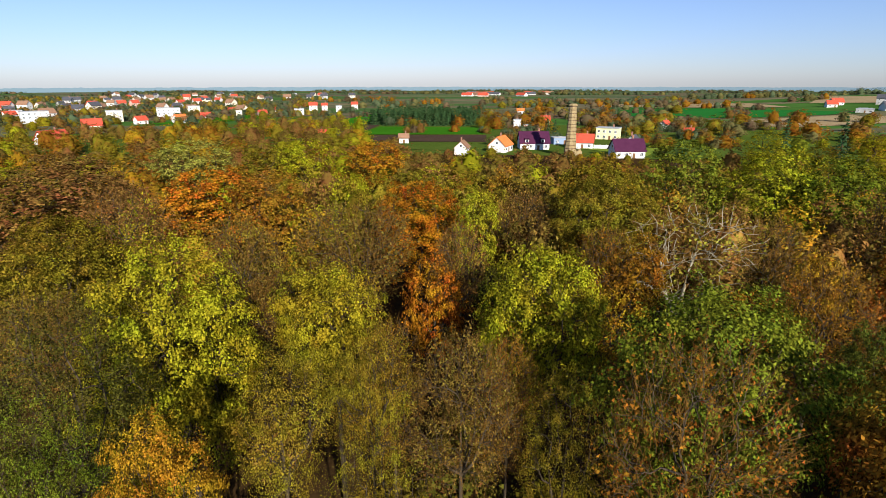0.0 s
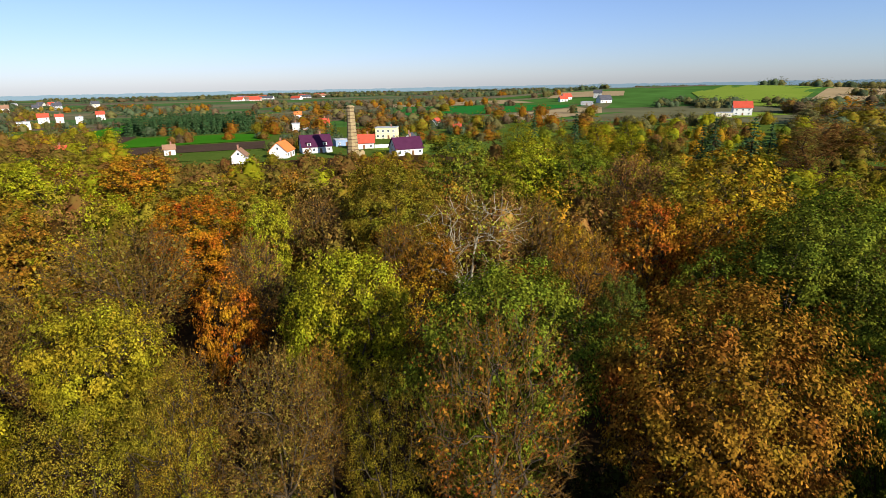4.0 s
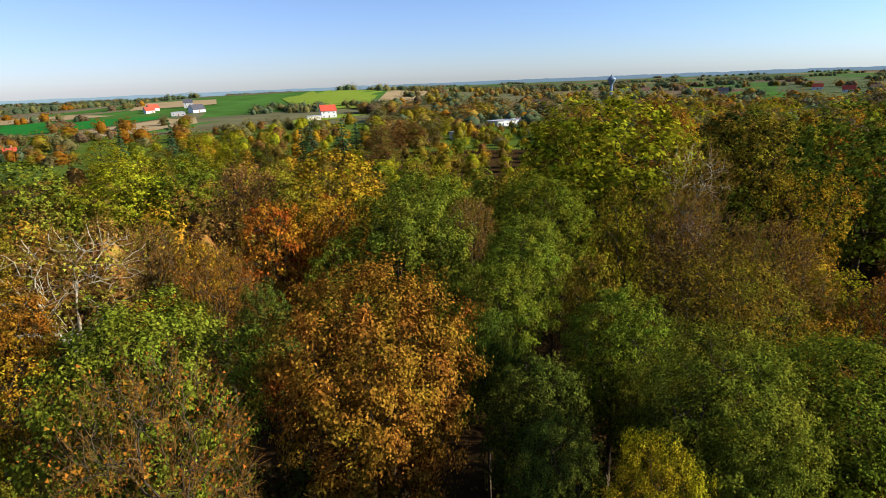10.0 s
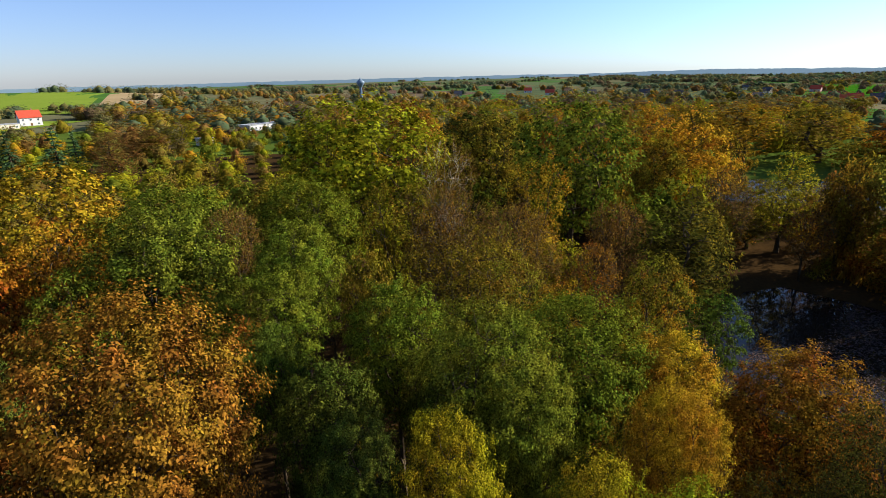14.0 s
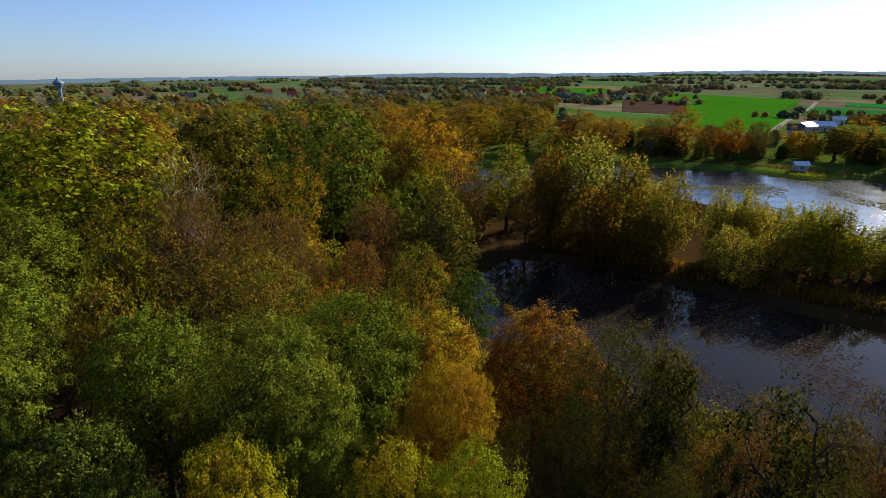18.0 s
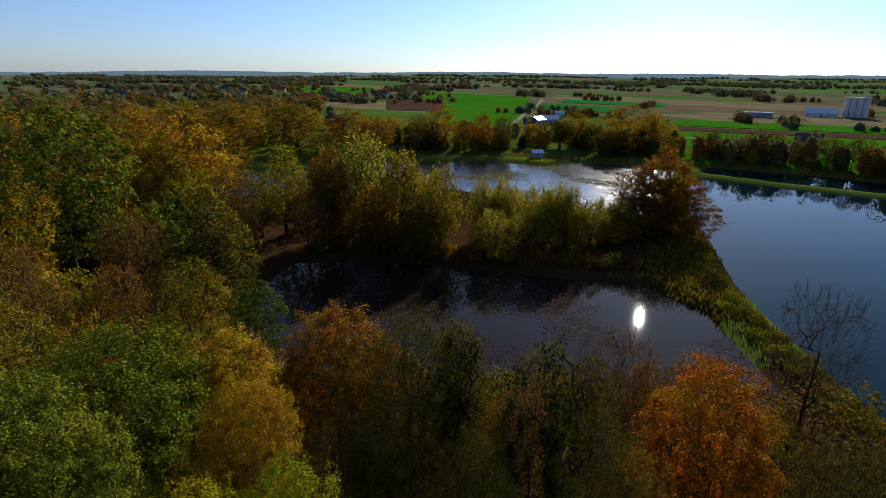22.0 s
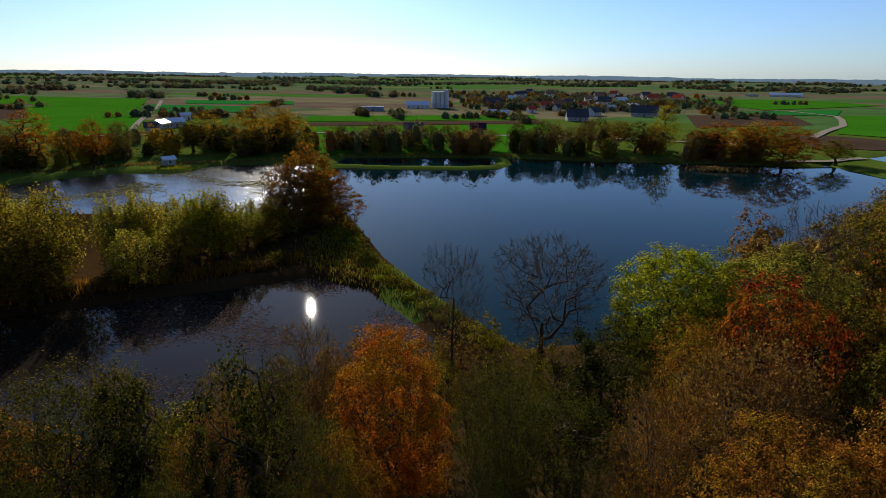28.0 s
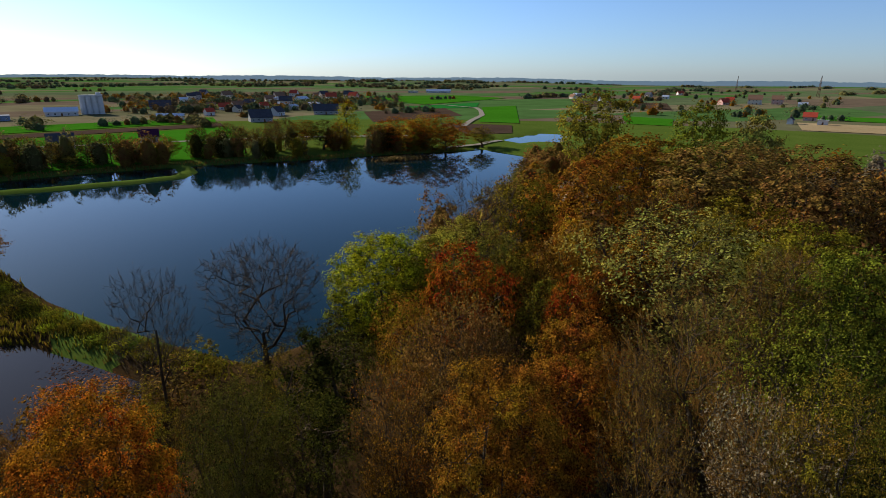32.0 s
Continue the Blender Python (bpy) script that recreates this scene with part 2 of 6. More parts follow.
def mesh_of(name, verts, faces, mats, smooth_faces=False, index=None):
    """A mesh from arrays of corners and of faces with equally many corners each."""
    me = bpy.data.meshes.new(name)
    verts, faces = np.asarray(verts, np.float32), np.asarray(faces, np.int32)
    k = faces.shape[1]
    me.vertices.add(len(verts)), me.loops.add(faces.size), me.polygons.add(len(faces))
    me.vertices.foreach_set("co", verts.ravel())
    me.loops.foreach_set("vertex_index", faces.ravel())
    me.polygons.foreach_set("loop_start", np.arange(0, faces.size, k, dtype=np.int32))
    me.polygons.foreach_set("loop_total", np.full(len(faces), k, np.int32))
    if smooth_faces:
        me.polygons.foreach_set("use_smooth", np.ones(len(faces), bool))
    if index is not None:
        me.polygons.foreach_set("material_index", np.asarray(index, np.int32))
    for m in mats if isinstance(mats, (list, tuple)) else [mats]:
        me.materials.append(m)
    me.update(calc_edges=True)
    me.validate()
    return me


def grid_faces(rows, cols, wrap=False):
    i, j = np.meshgrid(np.arange(rows - 1), np.arange(cols if wrap else cols - 1), indexing="ij")
    a, b = i * cols + j, i * cols + (j + 1) % cols
    return np.stack([a, b, b + cols, a + cols], -1).reshape(-1, 4)


rings = np.r_[0.01, np.geomspace(2, 60, 40)[:-1], np.geomspace(60, 270, 130)[:-1], np.geomspace(270, 4950, 80)]
turns = np.radians(np.arange(0, 360, 0.72))
gr, ga = np.meshgrid(rings, turns, indexing="ij")
gx, gy = 1.0 + gr * np.sin(ga), 1.0 + gr * np.cos(ga)
gz = land(gx, gy)
gv = np.r_[np.stack([gx, gy, gz], -1).reshape(-1, 3)]
gf = grid_faces(len(rings), len(turns), wrap=True)[:, ::-1]
mid = gv[gf].mean(1)
near_wood = (np.hypot(mid[:, 0], mid[:, 1]) < 245) & (mid[:, 1] > -62 - 0.9 * np.minimum(mid[:, 0], 0)) & (mid[:, 0] > -230)
near_wood |= (mid[:, 0] > 16) & (mid[:, 0] < 160) & (mid[:, 1] > -128) & (mid[:, 1] < 0)
near_wood |= (mid[:, 0] < 0) & (mid[:, 1] > 0.95 * mid[:, 0] - 55) & (np.hypot(mid[:, 0], mid[:, 1]) < 235)
near_wood |= np.hypot(mid[:, 0] + 2, mid[:, 1] + 58) < 17
far_land = np.hypot(mid[:, 0], mid[:, 1]) > 420
ground = new("ground", mesh_of("ground", gv, gf, [MEADOW, LITTER, FARMLAND], True, np.where(far_land, 2, near_wood)))
tagged(ground, "meadow and leaf-strewn woodland ground with low hills", "ground", kind="structure")


def hazy_ridge():
    """The last hills, as a plain backdrop with blue haze painted on, whose top follows the valley's rim."""
    az = np.radians(np.arange(0, 360, 0.1))
    far = np.geomspace(2500, 4900, 40)
    fx, fy = far[:, None] * np.sin(az), far[:, None] * np.cos(az)
    rise = ((land(fx, fy, False) + 13 - 36) / far[:, None]).max(0)
    lump = np.array([noise.noise(Vector((math.sin(a) * 60, math.cos(a) * 60, 0.5))) + 0.6 * noise.noise(Vector((math.sin(a) * 260, math.cos(a) * 260, 2.5))) for a in az])
    top = 36 + 3400 * rise + 3.2 * lump
    ring = np.stack([3400 * np.sin(az), 3400 * np.cos(az)], -1)
    v = np.concatenate([np.c_[ring, top * 0 - 60], np.c_[ring, top]])
    m, n, l, b = material("far hills in painted haze", 1.0, 0.0, 0.0)
    # distance haze stands in the blue-grey base and a faint blue glow
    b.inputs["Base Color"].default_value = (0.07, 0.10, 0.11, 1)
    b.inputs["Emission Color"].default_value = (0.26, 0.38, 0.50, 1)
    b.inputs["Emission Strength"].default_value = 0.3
    return tagged(new("backdrop", mesh_of("backdrop", v, grid_faces(2, len(az), wrap=True), m)), "backdrop of far wooded hills in painted blue haze", "hills", kind="structure")


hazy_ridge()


def sheet(name, poly, mat, z, label, category):
    bm = bmesh.new()
    cx, cy = np.mean(poly, 0)
    ring = [bm.verts.new((x + (x - cx) * 0.04, y + (y - cy) * 0.04, z)) for x, y in poly]
    bmesh.ops.triangulate(bm, faces=[bm.faces.new(ring)])
    bmesh.ops.recalc_face_normals(bm, faces=bm.faces)
    if bm.faces[:][0].normal.z < 0:
        bmesh.ops.reverse_faces(bm, faces=bm.faces)
    me = bpy.data.meshes.new(name)
    bm.to_mesh(me), bm.free()
    me.materials.append(mat)
    return tagged(new(name, me), label, category, kind="structure")


sheet("water", LAKE, WATER_CALM, 0.0, "calm blue lake water with tree reflections", "lake")
sheet("water", POND, WATER_DARK, -0.01, "dark still pond water with floating leaves", "pond")
sheet("water", MERE, WATER_GLITTER, -0.02, "ruffled pond water glittering in the sun", "pond")
sheet("water", POOL, WATER_CALM, -0.03, "small pale fish pond among meadows", "pond")

# ---- trees ----
rng = np.random.default_rng(7)


def tube(path, radii, sides=5):
    """Corners and faces of a tapering limb along a path."""
    path, v = np.asarray(path, float), []
    for i, p in enumerate(path):
        d = path[min(i + 1, len(path) - 1)] - path[max(i - 1, 0)]
        d = d / (np.linalg.norm(d) + 1e-9)
        u = np.cross(d, (0.31, 0.95, 0.05) if abs(d[2]) > 0.8 else (0, 0, 1))
        u = u / (np.linalg.norm(u) + 1e-9)
        w = np.cross(d, u)
        a = np.arange(sides) * 2 * np.pi / sides
        v.append(p + radii[i] * (np.cos(a)[:, None] * u + np.sin(a)[:, None] * w))
    return np.concatenate(v), grid_faces(len(path), sides, wrap=True)


def joined(pieces):
    vs, fs, k = [], [], 0
    for v, f in pieces:
        vs.append(v), fs.append(f + k)
        k += len(v)
    return np.concatenate(vs), np.concatenate(fs)


def cards(centres, outward, size, wild=0.9, corners=3):
    """One small leaf per centre, turned mostly outward: a triangle, or a bent lozenge."""
    n = len(centres)
    nrm = outward + wild * rng.normal(size=(n, 3))
    nrm /= np.linalg.norm(nrm, axis=1)[:, None]
    u = np.cross(nrm, rng.normal(size=(n, 3)))
    u /= np.linalg.norm(u, axis=1)[:, None]
    w = np.cross(nrm, u)
    s = (size * rng.uniform(0.55, 1.3, n))[:, None]
    if corners == 3:
        v = np.stack([centres + u * s * 0.72, centres - u * s * 0.36 + w * s * 0.46, centres - u * s * 0.36 - w * s * 0.46], 1)
    else:
        bend = nrm * s * rng.uniform(-0.25, 0.25, n)[:, None]
        v = np.stack([centres - u * s * 0.62, centres + w * s * 0.36 + bend, centres + u * s * 0.62, centres - w * s * 0.36 + bend], 1)
    return v.reshape(-1, 3), np.arange(corners * n).reshape(-1, corners)


def bumps(count=7, deep=0.16):
    """An uneven outline: a factor for the crown's radius by direction."""
    ways = rng.normal(size=(count, 3))
    ways /= np.linalg.norm(ways, axis=1)[:, None]
    push = rng.uniform(-deep, deep, count)
    return lambda d: 1 + (np.maximum(0, ways @ d) ** 3 * push * 2).sum()


def outline(shape, t):
    """Half width of a crown at the height t of it, from 0 to 1."""
    if shape == "dome":
        return 0.66 + 0.9 * t if t < 0.38 else math.sqrt(max(0.0, 1.0 - ((t - 0.38) / 0.62) ** 2))
    if shape == "spread":
        return 0.42 + 0.95 * t if t < 0.6 else math.sqrt(max(0.0, 1.0 - ((t - 0.6) / 0.4) ** 2))
    if shape == "tall":
        return 0.62 + 1.2 * t if t < 0.3 else max(0.0, 1.0 - ((t - 0.3) / 0.7) ** 1.7)
    if shape == "bush":
        return 0.85 + 0.4 * t if t < 0.35 else math.sqrt(max(0.0, 1.0 - ((t - 0.35) / 0.65) ** 2))
    return max(0.03, 1.0 - t)


def crown_points(count, low, top, width, shape, inside=0.2):
    """Places of the leaf sprays: evenly over the crown's shell, some of them inside."""
    pts, tries, bump = np.zeros((0, 3)), 0, bumps()
    gap = 0.95 * math.sqrt(width * (top - low) * 2.6 / count)
    while len(pts) < count and tries < count * 40:
        tries += 1
        t, a = rng.random() ** 0.85, rng.uniform(0, 6.283)
        k = rng.uniform(0.80, 1.0) if rng.random() > inside else rng.uniform(0.25, 0.8)
        r = outline(shape, t) * width / 2
        d = np.array([math.cos(a) * r, math.sin(a) * r, (t - 0.4) * (top - low)])
        d = d * bump(d / (np.linalg.norm(d) + 1e-6)) * (k, k, 0.35 + 0.65 * k if t > 0.4 else 1)
        p = np.array([d[0], d[1], min(top, low + 0.4 * (top - low) + d[2])])
        if not len(pts) or ((pts - p) ** 2).sum(1).min() > (gap * (1 - tries / (count * 40))) ** 2:
            pts = np.r_[pts, p[None]]
    return pts


def branching(points, fork, girth, sides, tip=0.012, wander=0.12, limbs=4, stem=False):
    """Limbs that fork again and again until a branch reaches every point, with or without the stem below."""
    lean = rng.normal(size=2) * 0.02 * fork
    foot = np.array([lean[0], lean[1], fork])
    pieces = [tube([(0, 0, -0.6), (0, 0, fork * 0.12), foot * (0.4, 0.4, 0.55), foot], [girth * 1.5, girth * 1.08, girth * 0.95, girth * 0.85], sides + 2)] if stem else []
    foot = foot if stem else np.array([0, 0, fork])
    total = len(points)

    def grow(at, own, r0, level):
        if len(own) == 1:
            p = points[own[0]]
            m = (at + p) / 2 + rng.normal(size=3) * wander * 0.5 * np.linalg.norm(p - at)
            pieces.append(tube([at, m, p], [r0, max(tip, r0 * 0.6), tip * 0.6], 3))
            return
        k = min(len(own), limbs if level == 0 else 2 + int(rng.random() < 0.45))
        p = points[own]
        hubs = p[rng.choice(len(own), k, replace=False)]
        for _ in range(5):
            near = ((p[:, None] - hubs[None]) ** 2).sum(-1).argmin(1)
            hubs = np.array([p[near == i].mean(0) if (near == i).any() else hubs[i] for i in range(k)])
        for i in range(k):
            mine = own[near == i]
            if not len(mine):
                continue
            if len(mine) == 1:
                grow(at, mine, max(tip, r0 * 0.5), level + 1)
                continue
            reach = (hubs[i] - at) * (0.5 if level else 0.55)
            end = at + reach + rng.normal(size=3) * wander * np.linalg.norm(reach)
            r1 = max(tip * 1.2, girth * 0.78 * (len(mine) / total) ** 0.5)
            m = at + (end - at) * 0.5 + rng.normal(size=3) * wander * np.linalg.norm(reach) + (0, 0, 0.05 * np.linalg.norm(reach))
            pieces.append(tube([at, m, end], [max(r0 * 0.8, r1), (r0 * 0.4 + r1 * 0.6), r1], sides if level < 2 else 3))
            grow(end, mine, r1, level + 1)

    grow(foot, np.arange(total), girth * 0.8, 0)
    return joined(pieces)


def hull(shape, low, top, width, rings):
    """The closed, lumpy inside of a far crown, which leaves cover."""
    sides = rings * 2
    v = []
    for i in range(rings + 1):
        t = 0.04 + 0.94 * i / rings
        for j in range(sides):
            a = 6.283 * (j + 0.5 * (i % 2)) / sides
            r = max(0.08, outline(shape, t)) * width / 2 * rng.uniform(0.8, 1.1)
            v.append((math.cos(a) * r, math.sin(a) * r, low + (t + rng.uniform(-0.03, 0.03)) * (top - low)))
    q = grid_faces(rings + 1, sides, wrap=True)
    return np.array(v), np.r_[q[:, :3], q[:, [0, 2, 3]]]


def leafy(tall=16.0, width=12.0, low=0.16, shape="dome", sprays=130, leaves=5200, size=0.36, sides=4, loose=0.33, fork=0.2, inside=0.14, girth=0.018, flat=0.75, stem=False, corners=3, core=0):
    """Trunk with limbs, and the crown of a tree in leaf."""
    pts = crown_points(sprays, tall * low, tall * 0.97, width * 0.94, shape, inside)
    tv, tf = branching(pts, tall * fork, tall * girth, sides, stem=stem)
    gap = math.sqrt(width * tall * 0.72 * 2.6 / sprays)
    # leaves hang in small sprays: clusters within each spray
    subs = len(pts) * 7
    home = rng.integers(0, len(pts), subs)
    hub = np.array([0, 0, tall * (low + 0.35 * (1 - low))])
    away = pts - hub
    away /= np.linalg.norm(away, axis=1)[:, None]
    spot = pts[home] + rng.normal(size=(subs, 3)) * gap * loose * (1, 1, flat)
    weight = rng.uniform(0.3, 1.7, len(pts))[home] * rng.uniform(0.4, 1.6, subs)
    own = rng.choice(subs, leaves, p=weight / weight.sum())
    at = spot[own] + rng.normal(size=(leaves, 3)) * max(gap * 0.16, size * 0.7) * (1, 1, 0.8)
    lift = at - pts[home][own]
    lift /= np.linalg.norm(lift, axis=1)[:, None] + 1e-6
    cv, cf = cards(at, 0.8 * away[home][own] + 0.6 * lift + (0, 0, 0.25), size, 0.42, corners)
    if core:
        hv, hf = hull(shape, tall * low, tall * 0.80, width * 0.62, core)
        cv, cf = np.r_[cv, hv], np.r_[cf, hf + len(cv)]
    return (tv, tf), (cv, cf)


def ivied(tall=18.0, width=8.0, clumps=8, leaves=5500, size=0.19):
    """A thick forked stem, its upper limbs wrapped in dark ivy, with a thin bare crown."""
    pts = crown_points(90, tall * 0.42, tall * 0.98, width, "spread", 0.3)
    tv, tf = branching(pts, tall * 0.42, tall * 0.020, 6, 0.018, 0.2, 3, True)
    hubs = crown_points(clumps, tall * 0.55, tall * 0.92, width * 0.62, "spread", 0.5)
    up = rng.uniform(0.45, 0.8, clumps) * tall
    hubs = np.r_[hubs, np.stack([rng.normal(size=clumps) * 0.35, rng.normal(size=clumps) * 0.35, up], -1)]
    pick = rng.integers(0, len(hubs), leaves)
    at = hubs[pick] + rng.normal(size=(leaves, 3)) * (rng.uniform(0.35, 0.8, len(hubs)) * width * 0.09)[pick][:, None] * (1, 1, 1.15)
    cv, cf = cards(at, rng.normal(size=(leaves, 3)) + (0, 0, 0.3), size, 0.5)
    return (tv, tf), (cv, cf)


def bare(tall=16.0, width=12.0, low=0.16, shape="spread", tips=320, fan=5, sides=4, thick=0.02, leaves=0, size=0.3, girth=0.015, wander=0.14, fork=0.18, limbs=4, reach=(0.5, 1.5)):
    """Trunk with limbs, and the fine twigs of a tree that has lost most of its leaves."""
    pts = crown_points(tips, tall * low, tall * 0.95, width * 0.9, shape, 0.3)
    tv, tf = branching(pts, tall * fork, tall * girth, sides, thick * 1.1, wander, limbs)
    n = len(pts) * fan
    home = rng.integers(0, len(pts), n)
    hub = np.array([0, 0, tall * (fork + 0.12)])
    d = pts - hub
    d /= np.linalg.norm(d, axis=1)[:, None]
    way = d[home] * 0.8 + rng.normal(size=(n, 3)) * 0.5 + (0, 0, 0.3)
    way /= np.linalg.norm(way, axis=1)[:, None]
    start = pts[home] - d[home] * rng.uniform(0, 1.2, n)[:, None]
    end = start + way * rng.uniform(*reach, n)[:, None]
    side = np.cross(way, rng.normal(size=(n, 3)))
    side *= thick / np.linalg.norm(side, axis=1)[:, None]
    other = np.cross(way, side)
    v = np.stack([start + side, start - side * 0.5 + other * 0.87, start - side * 0.5 - other * 0.87, end], 1).reshape(-1, 3)
    k = np.arange(n)[:, None] * 4
    cv, cf = v, np.concatenate([k + (0, 1, 3), k + (1, 2, 3), k + (2, 0, 3)])
    if leaves:
        tips_at = np.r_[end, start, (start + end) / 2]
        some = rng.integers(0, len(tips_at), max(40, leaves // 7))
        at = tips_at[some][rng.integers(0, len(some), leaves)] + rng.normal(size=(leaves, 3)) * 0.3
        lv, lf = cards(at, rng.normal(size=(leaves, 3)) * 0.5 + (0, 0, 0.4), size, 0.9)
        n_twigs = len(cf)
        return (tv, tf), (np.r_[cv, lv], np.r_[cf, lf + len(cv)], np.r_[np.zeros(n_twigs, int), np.ones(len(lf), int)])
    return (tv, tf), (cv, cf)


def conifer(tall=18.0, width=6.5, tiers=15, fronds=11, size=0.5):
    tv, tf = tube([(0, 0, -0.5), (0, 0, tall * 0.5), (0, 0, tall)], [tall * 0.016, tall * 0.01, 0.03], 6)
    at, out = [], []
    for i in range(tiers):
        k = i / (tiers - 1)
        z, r = tall * (0.1 + 0.88 * k), width / 2 * (1 - k) ** 0.85 + 0.2
        for j in range(max(4, int(fronds * (1.15 - k)))):
            a = rng.uniform(0, 2 * np.pi)
            rr = r * rng.uniform(0.8, 1.15)
            for q in np.linspace(0.25, 1, 7):
                for _ in range(3):
                    at.append((math.cos(a) * rr * q + rng.normal() * 0.16, math.sin(a) * rr * q + rng.normal() * 0.16, z - q * q * rr * 0.32 + rng.normal() * 0.15))
                    out.append((math.cos(a) * 0.4, math.sin(a) * 0.4, 0.8))
    cv, cf = cards(np.array(at), np.array(out), size, 0.5)
    return (tv, tf), (cv, cf)


def willow(tall=17.0, width=10.0, strands=620, per=8, size=0.5):
    """Several leaning stems with long, hanging leafy shoots."""
    pts = crown_points(110, tall * 0.12, tall * 0.95, width * 0.85, "dome", 0.35)
    tv, tf = branching(pts, tall * 0.1, 0.42, 4, 0.014, 0.12, 5, True)
    top = pts[rng.integers(0, len(pts), strands)] + rng.normal(size=(strands, 3)) * width * 0.05
    fall = rng.uniform(0.05, 0.17, strands) * tall
    k = np.linspace(0, 1, per)
    at = top[:, None] + np.stack([0 * k, 0 * k, 0.3 - k], -1)[None] * fall[:, None, None] + (top * (1, 1, 0))[:, None] * 0.06 * np.sin(k * 2)[None, :, None]
    at = at.reshape(-1, 3) + rng.normal(size=(strands * per, 3)) * 0.16
    out = at * (1, 1, 0)
    out = out / (np.linalg.norm(out, axis=1)[:, None] + 0.1) + (0, 0, 0.3)
    cv, cf = cards(at, out, size, 0.8)
    return (tv, tf), (cv, cf)


STOCK, CROWNS = {}, {}


def stock(kind, trunk_mat, crown_mat, makes, dims, fork=None, girth=0.018):
    """Meshes of a kind of tree. fork: height where its limbs leave the stem, where the stem is a mesh of its own."""
    STOCK[kind] = [(mesh_of("bough", *a, trunk_mat, True), mesh_of("crown", b[0], b[1], [crown_mat, LEAF], False, b[2] if len(b) > 2 else None), dims, fork, girth * dims[0], trunk_mat) for a, b in makes]
    CROWNS[kind] = [(b[:2], crown_mat, dims) for _, b in makes]


D, S, T, U = "dome", "spread", "tall", "bush"
ROUND = (16, 12)
stock("leafy_close", BARK, LEAF, [leafy(shape=f, sprays=n, leaves=66000, size=0.14, sides=5, corners=4) for f, n in ((D, 170), (S, 150), (D, 200))], ROUND, 3.2)
stock("leafy_near", BARK, LEAF, [leafy(shape=f, sprays=n, leaves=36000, size=0.19, corners=4) for f, n in ((D, 150), (S, 140), (D, 180))], ROUND, 3.2)
stock("leafy_mid", BARK, LEAF, [leafy(shape=f, sprays=n, leaves=10500, size=0.30, sides=3) for f, n in ((D, 130), (S, 120), (D, 150))], ROUND, 3.2)
stock("leafy_far", BARK, LEAF, [leafy(shape=f, sprays=n, leaves=7000, size=0.37, sides=3) for f, n in ((D, 110), (S, 100), (D, 130))], ROUND, 3.2)
stock("leafy_mass", BARK, LEAF, [leafy(low=0.06, shape=f, sprays=n, leaves=3000, size=0.52, sides=3, core=4) for f, n in ((D, 90), (U, 80), (D, 100))], ROUND)
stock("leafy_joined", BARK, LEAF_FAR, [leafy(low=0.02, shape=f, sprays=n, leaves=760, size=0.9, sides=3, core=4) for f, n in ((U, 45), (D, 50), (U, 55))], ROUND)
stock("thin_close", BARK, LEAF, [leafy(shape=f, sprays=n, leaves=22000, size=0.125, corners=4, loose=0.36, inside=0.35, sides=5) for f, n in ((D, 210), (S, 180))], ROUND, 3.2, 0.014)
stock("thin_near", BARK, LEAF, [leafy(shape=f, sprays=n, leaves=13000, size=0.165, corners=4, loose=0.36, inside=0.35) for f, n in ((D, 190), (S, 170))], ROUND, 3.2, 0.014)
stock("thin_mid", BARK, LEAF, [leafy(shape=f, sprays=n, leaves=6000, size=0.27, loose=0.36, inside=0.35, sides=3) for f, n in ((D, 150), (S, 130))], ROUND, 3.2, 0.014)
stock("bare_near", BARK, TWIG, [bare(leaves=n, tips=420, fan=7, thick=0.017, shape=f, size=0.17) for n, f in ((3600, D), (5200, S), (7000, D))], ROUND, 2.88, 0.015)
stock("bare_mid", BARK, TWIG, [bare(leaves=n, tips=320, fan=7, thick=0.028, size=0.28, sides=3, shape=D) for n in (2300, 3200, 1500)], ROUND, 2.88, 0.015)
stock("naked", BARK, BARK, [bare(tips=420, fan=6, thick=0.018, sides=6, shape=f, wander=0.18, limbs=3, reach=(0.5, 1.1)) for f in (D, S)], ROUND, 2.88, 0.015)
stock("dead_near", PALE_BARK, TWIG, [bare(tips=170, fan=9, sides=6, thick=0.022, shape=S, girth=0.013, wander=0.22, leaves=1800, size=0.2, limbs=5)], ROUND, 2.88, 0.013)
stock("ivied_near", BARK, LEAF, [ivied(), ivied(width=9.0, clumps=12)], (18, 8))
stock("conifer", BARK, NEEDLE, [conifer(), conifer(width=7.5)], (18, 6.5))
stock("poplar_mid", BARK, LEAF_THIN, [leafy(24, 9, 0.10, f, n, 6500, 0.32, 3, 0.38, 0.12, 0.3, stem=True) for f, n in ((T, 150), (D, 130), (T, 110))], (24, 9))
stock("dense_mid", BARK, LEAF_THIN, [leafy(14, 11, 0.06, f, n, 15000, 0.23, 4, 0.4, 0.15, 0.25, stem=True) for f, n in ((D, 170), (T, 150))], (14, 11))
stock("willow_mid", BARK, LEAF_THIN, [willow(strands=900, size=0.36), willow(strands=800, size=0.36)], (17, 10))
stock("shrub", BARK, LEAF, [leafy(5, 5, 0.03, U, n, 1300, 0.26, 3, 0.45, 0.1, stem=True) for n in (40, 50)], (5, 5))
STEMS = {m.name: mesh_of("trunk", *tube([(0, 0, -0.04), (0.05, 0, 0.06), (0.2, 0.1, 0.4), (-0.15, 0.1, 0.75), (0, 0, 1.0)], [1.45, 1.1, 0.98, 0.9, 0.85], 8), m, True) for m in (BARK, PALE_BARK)}
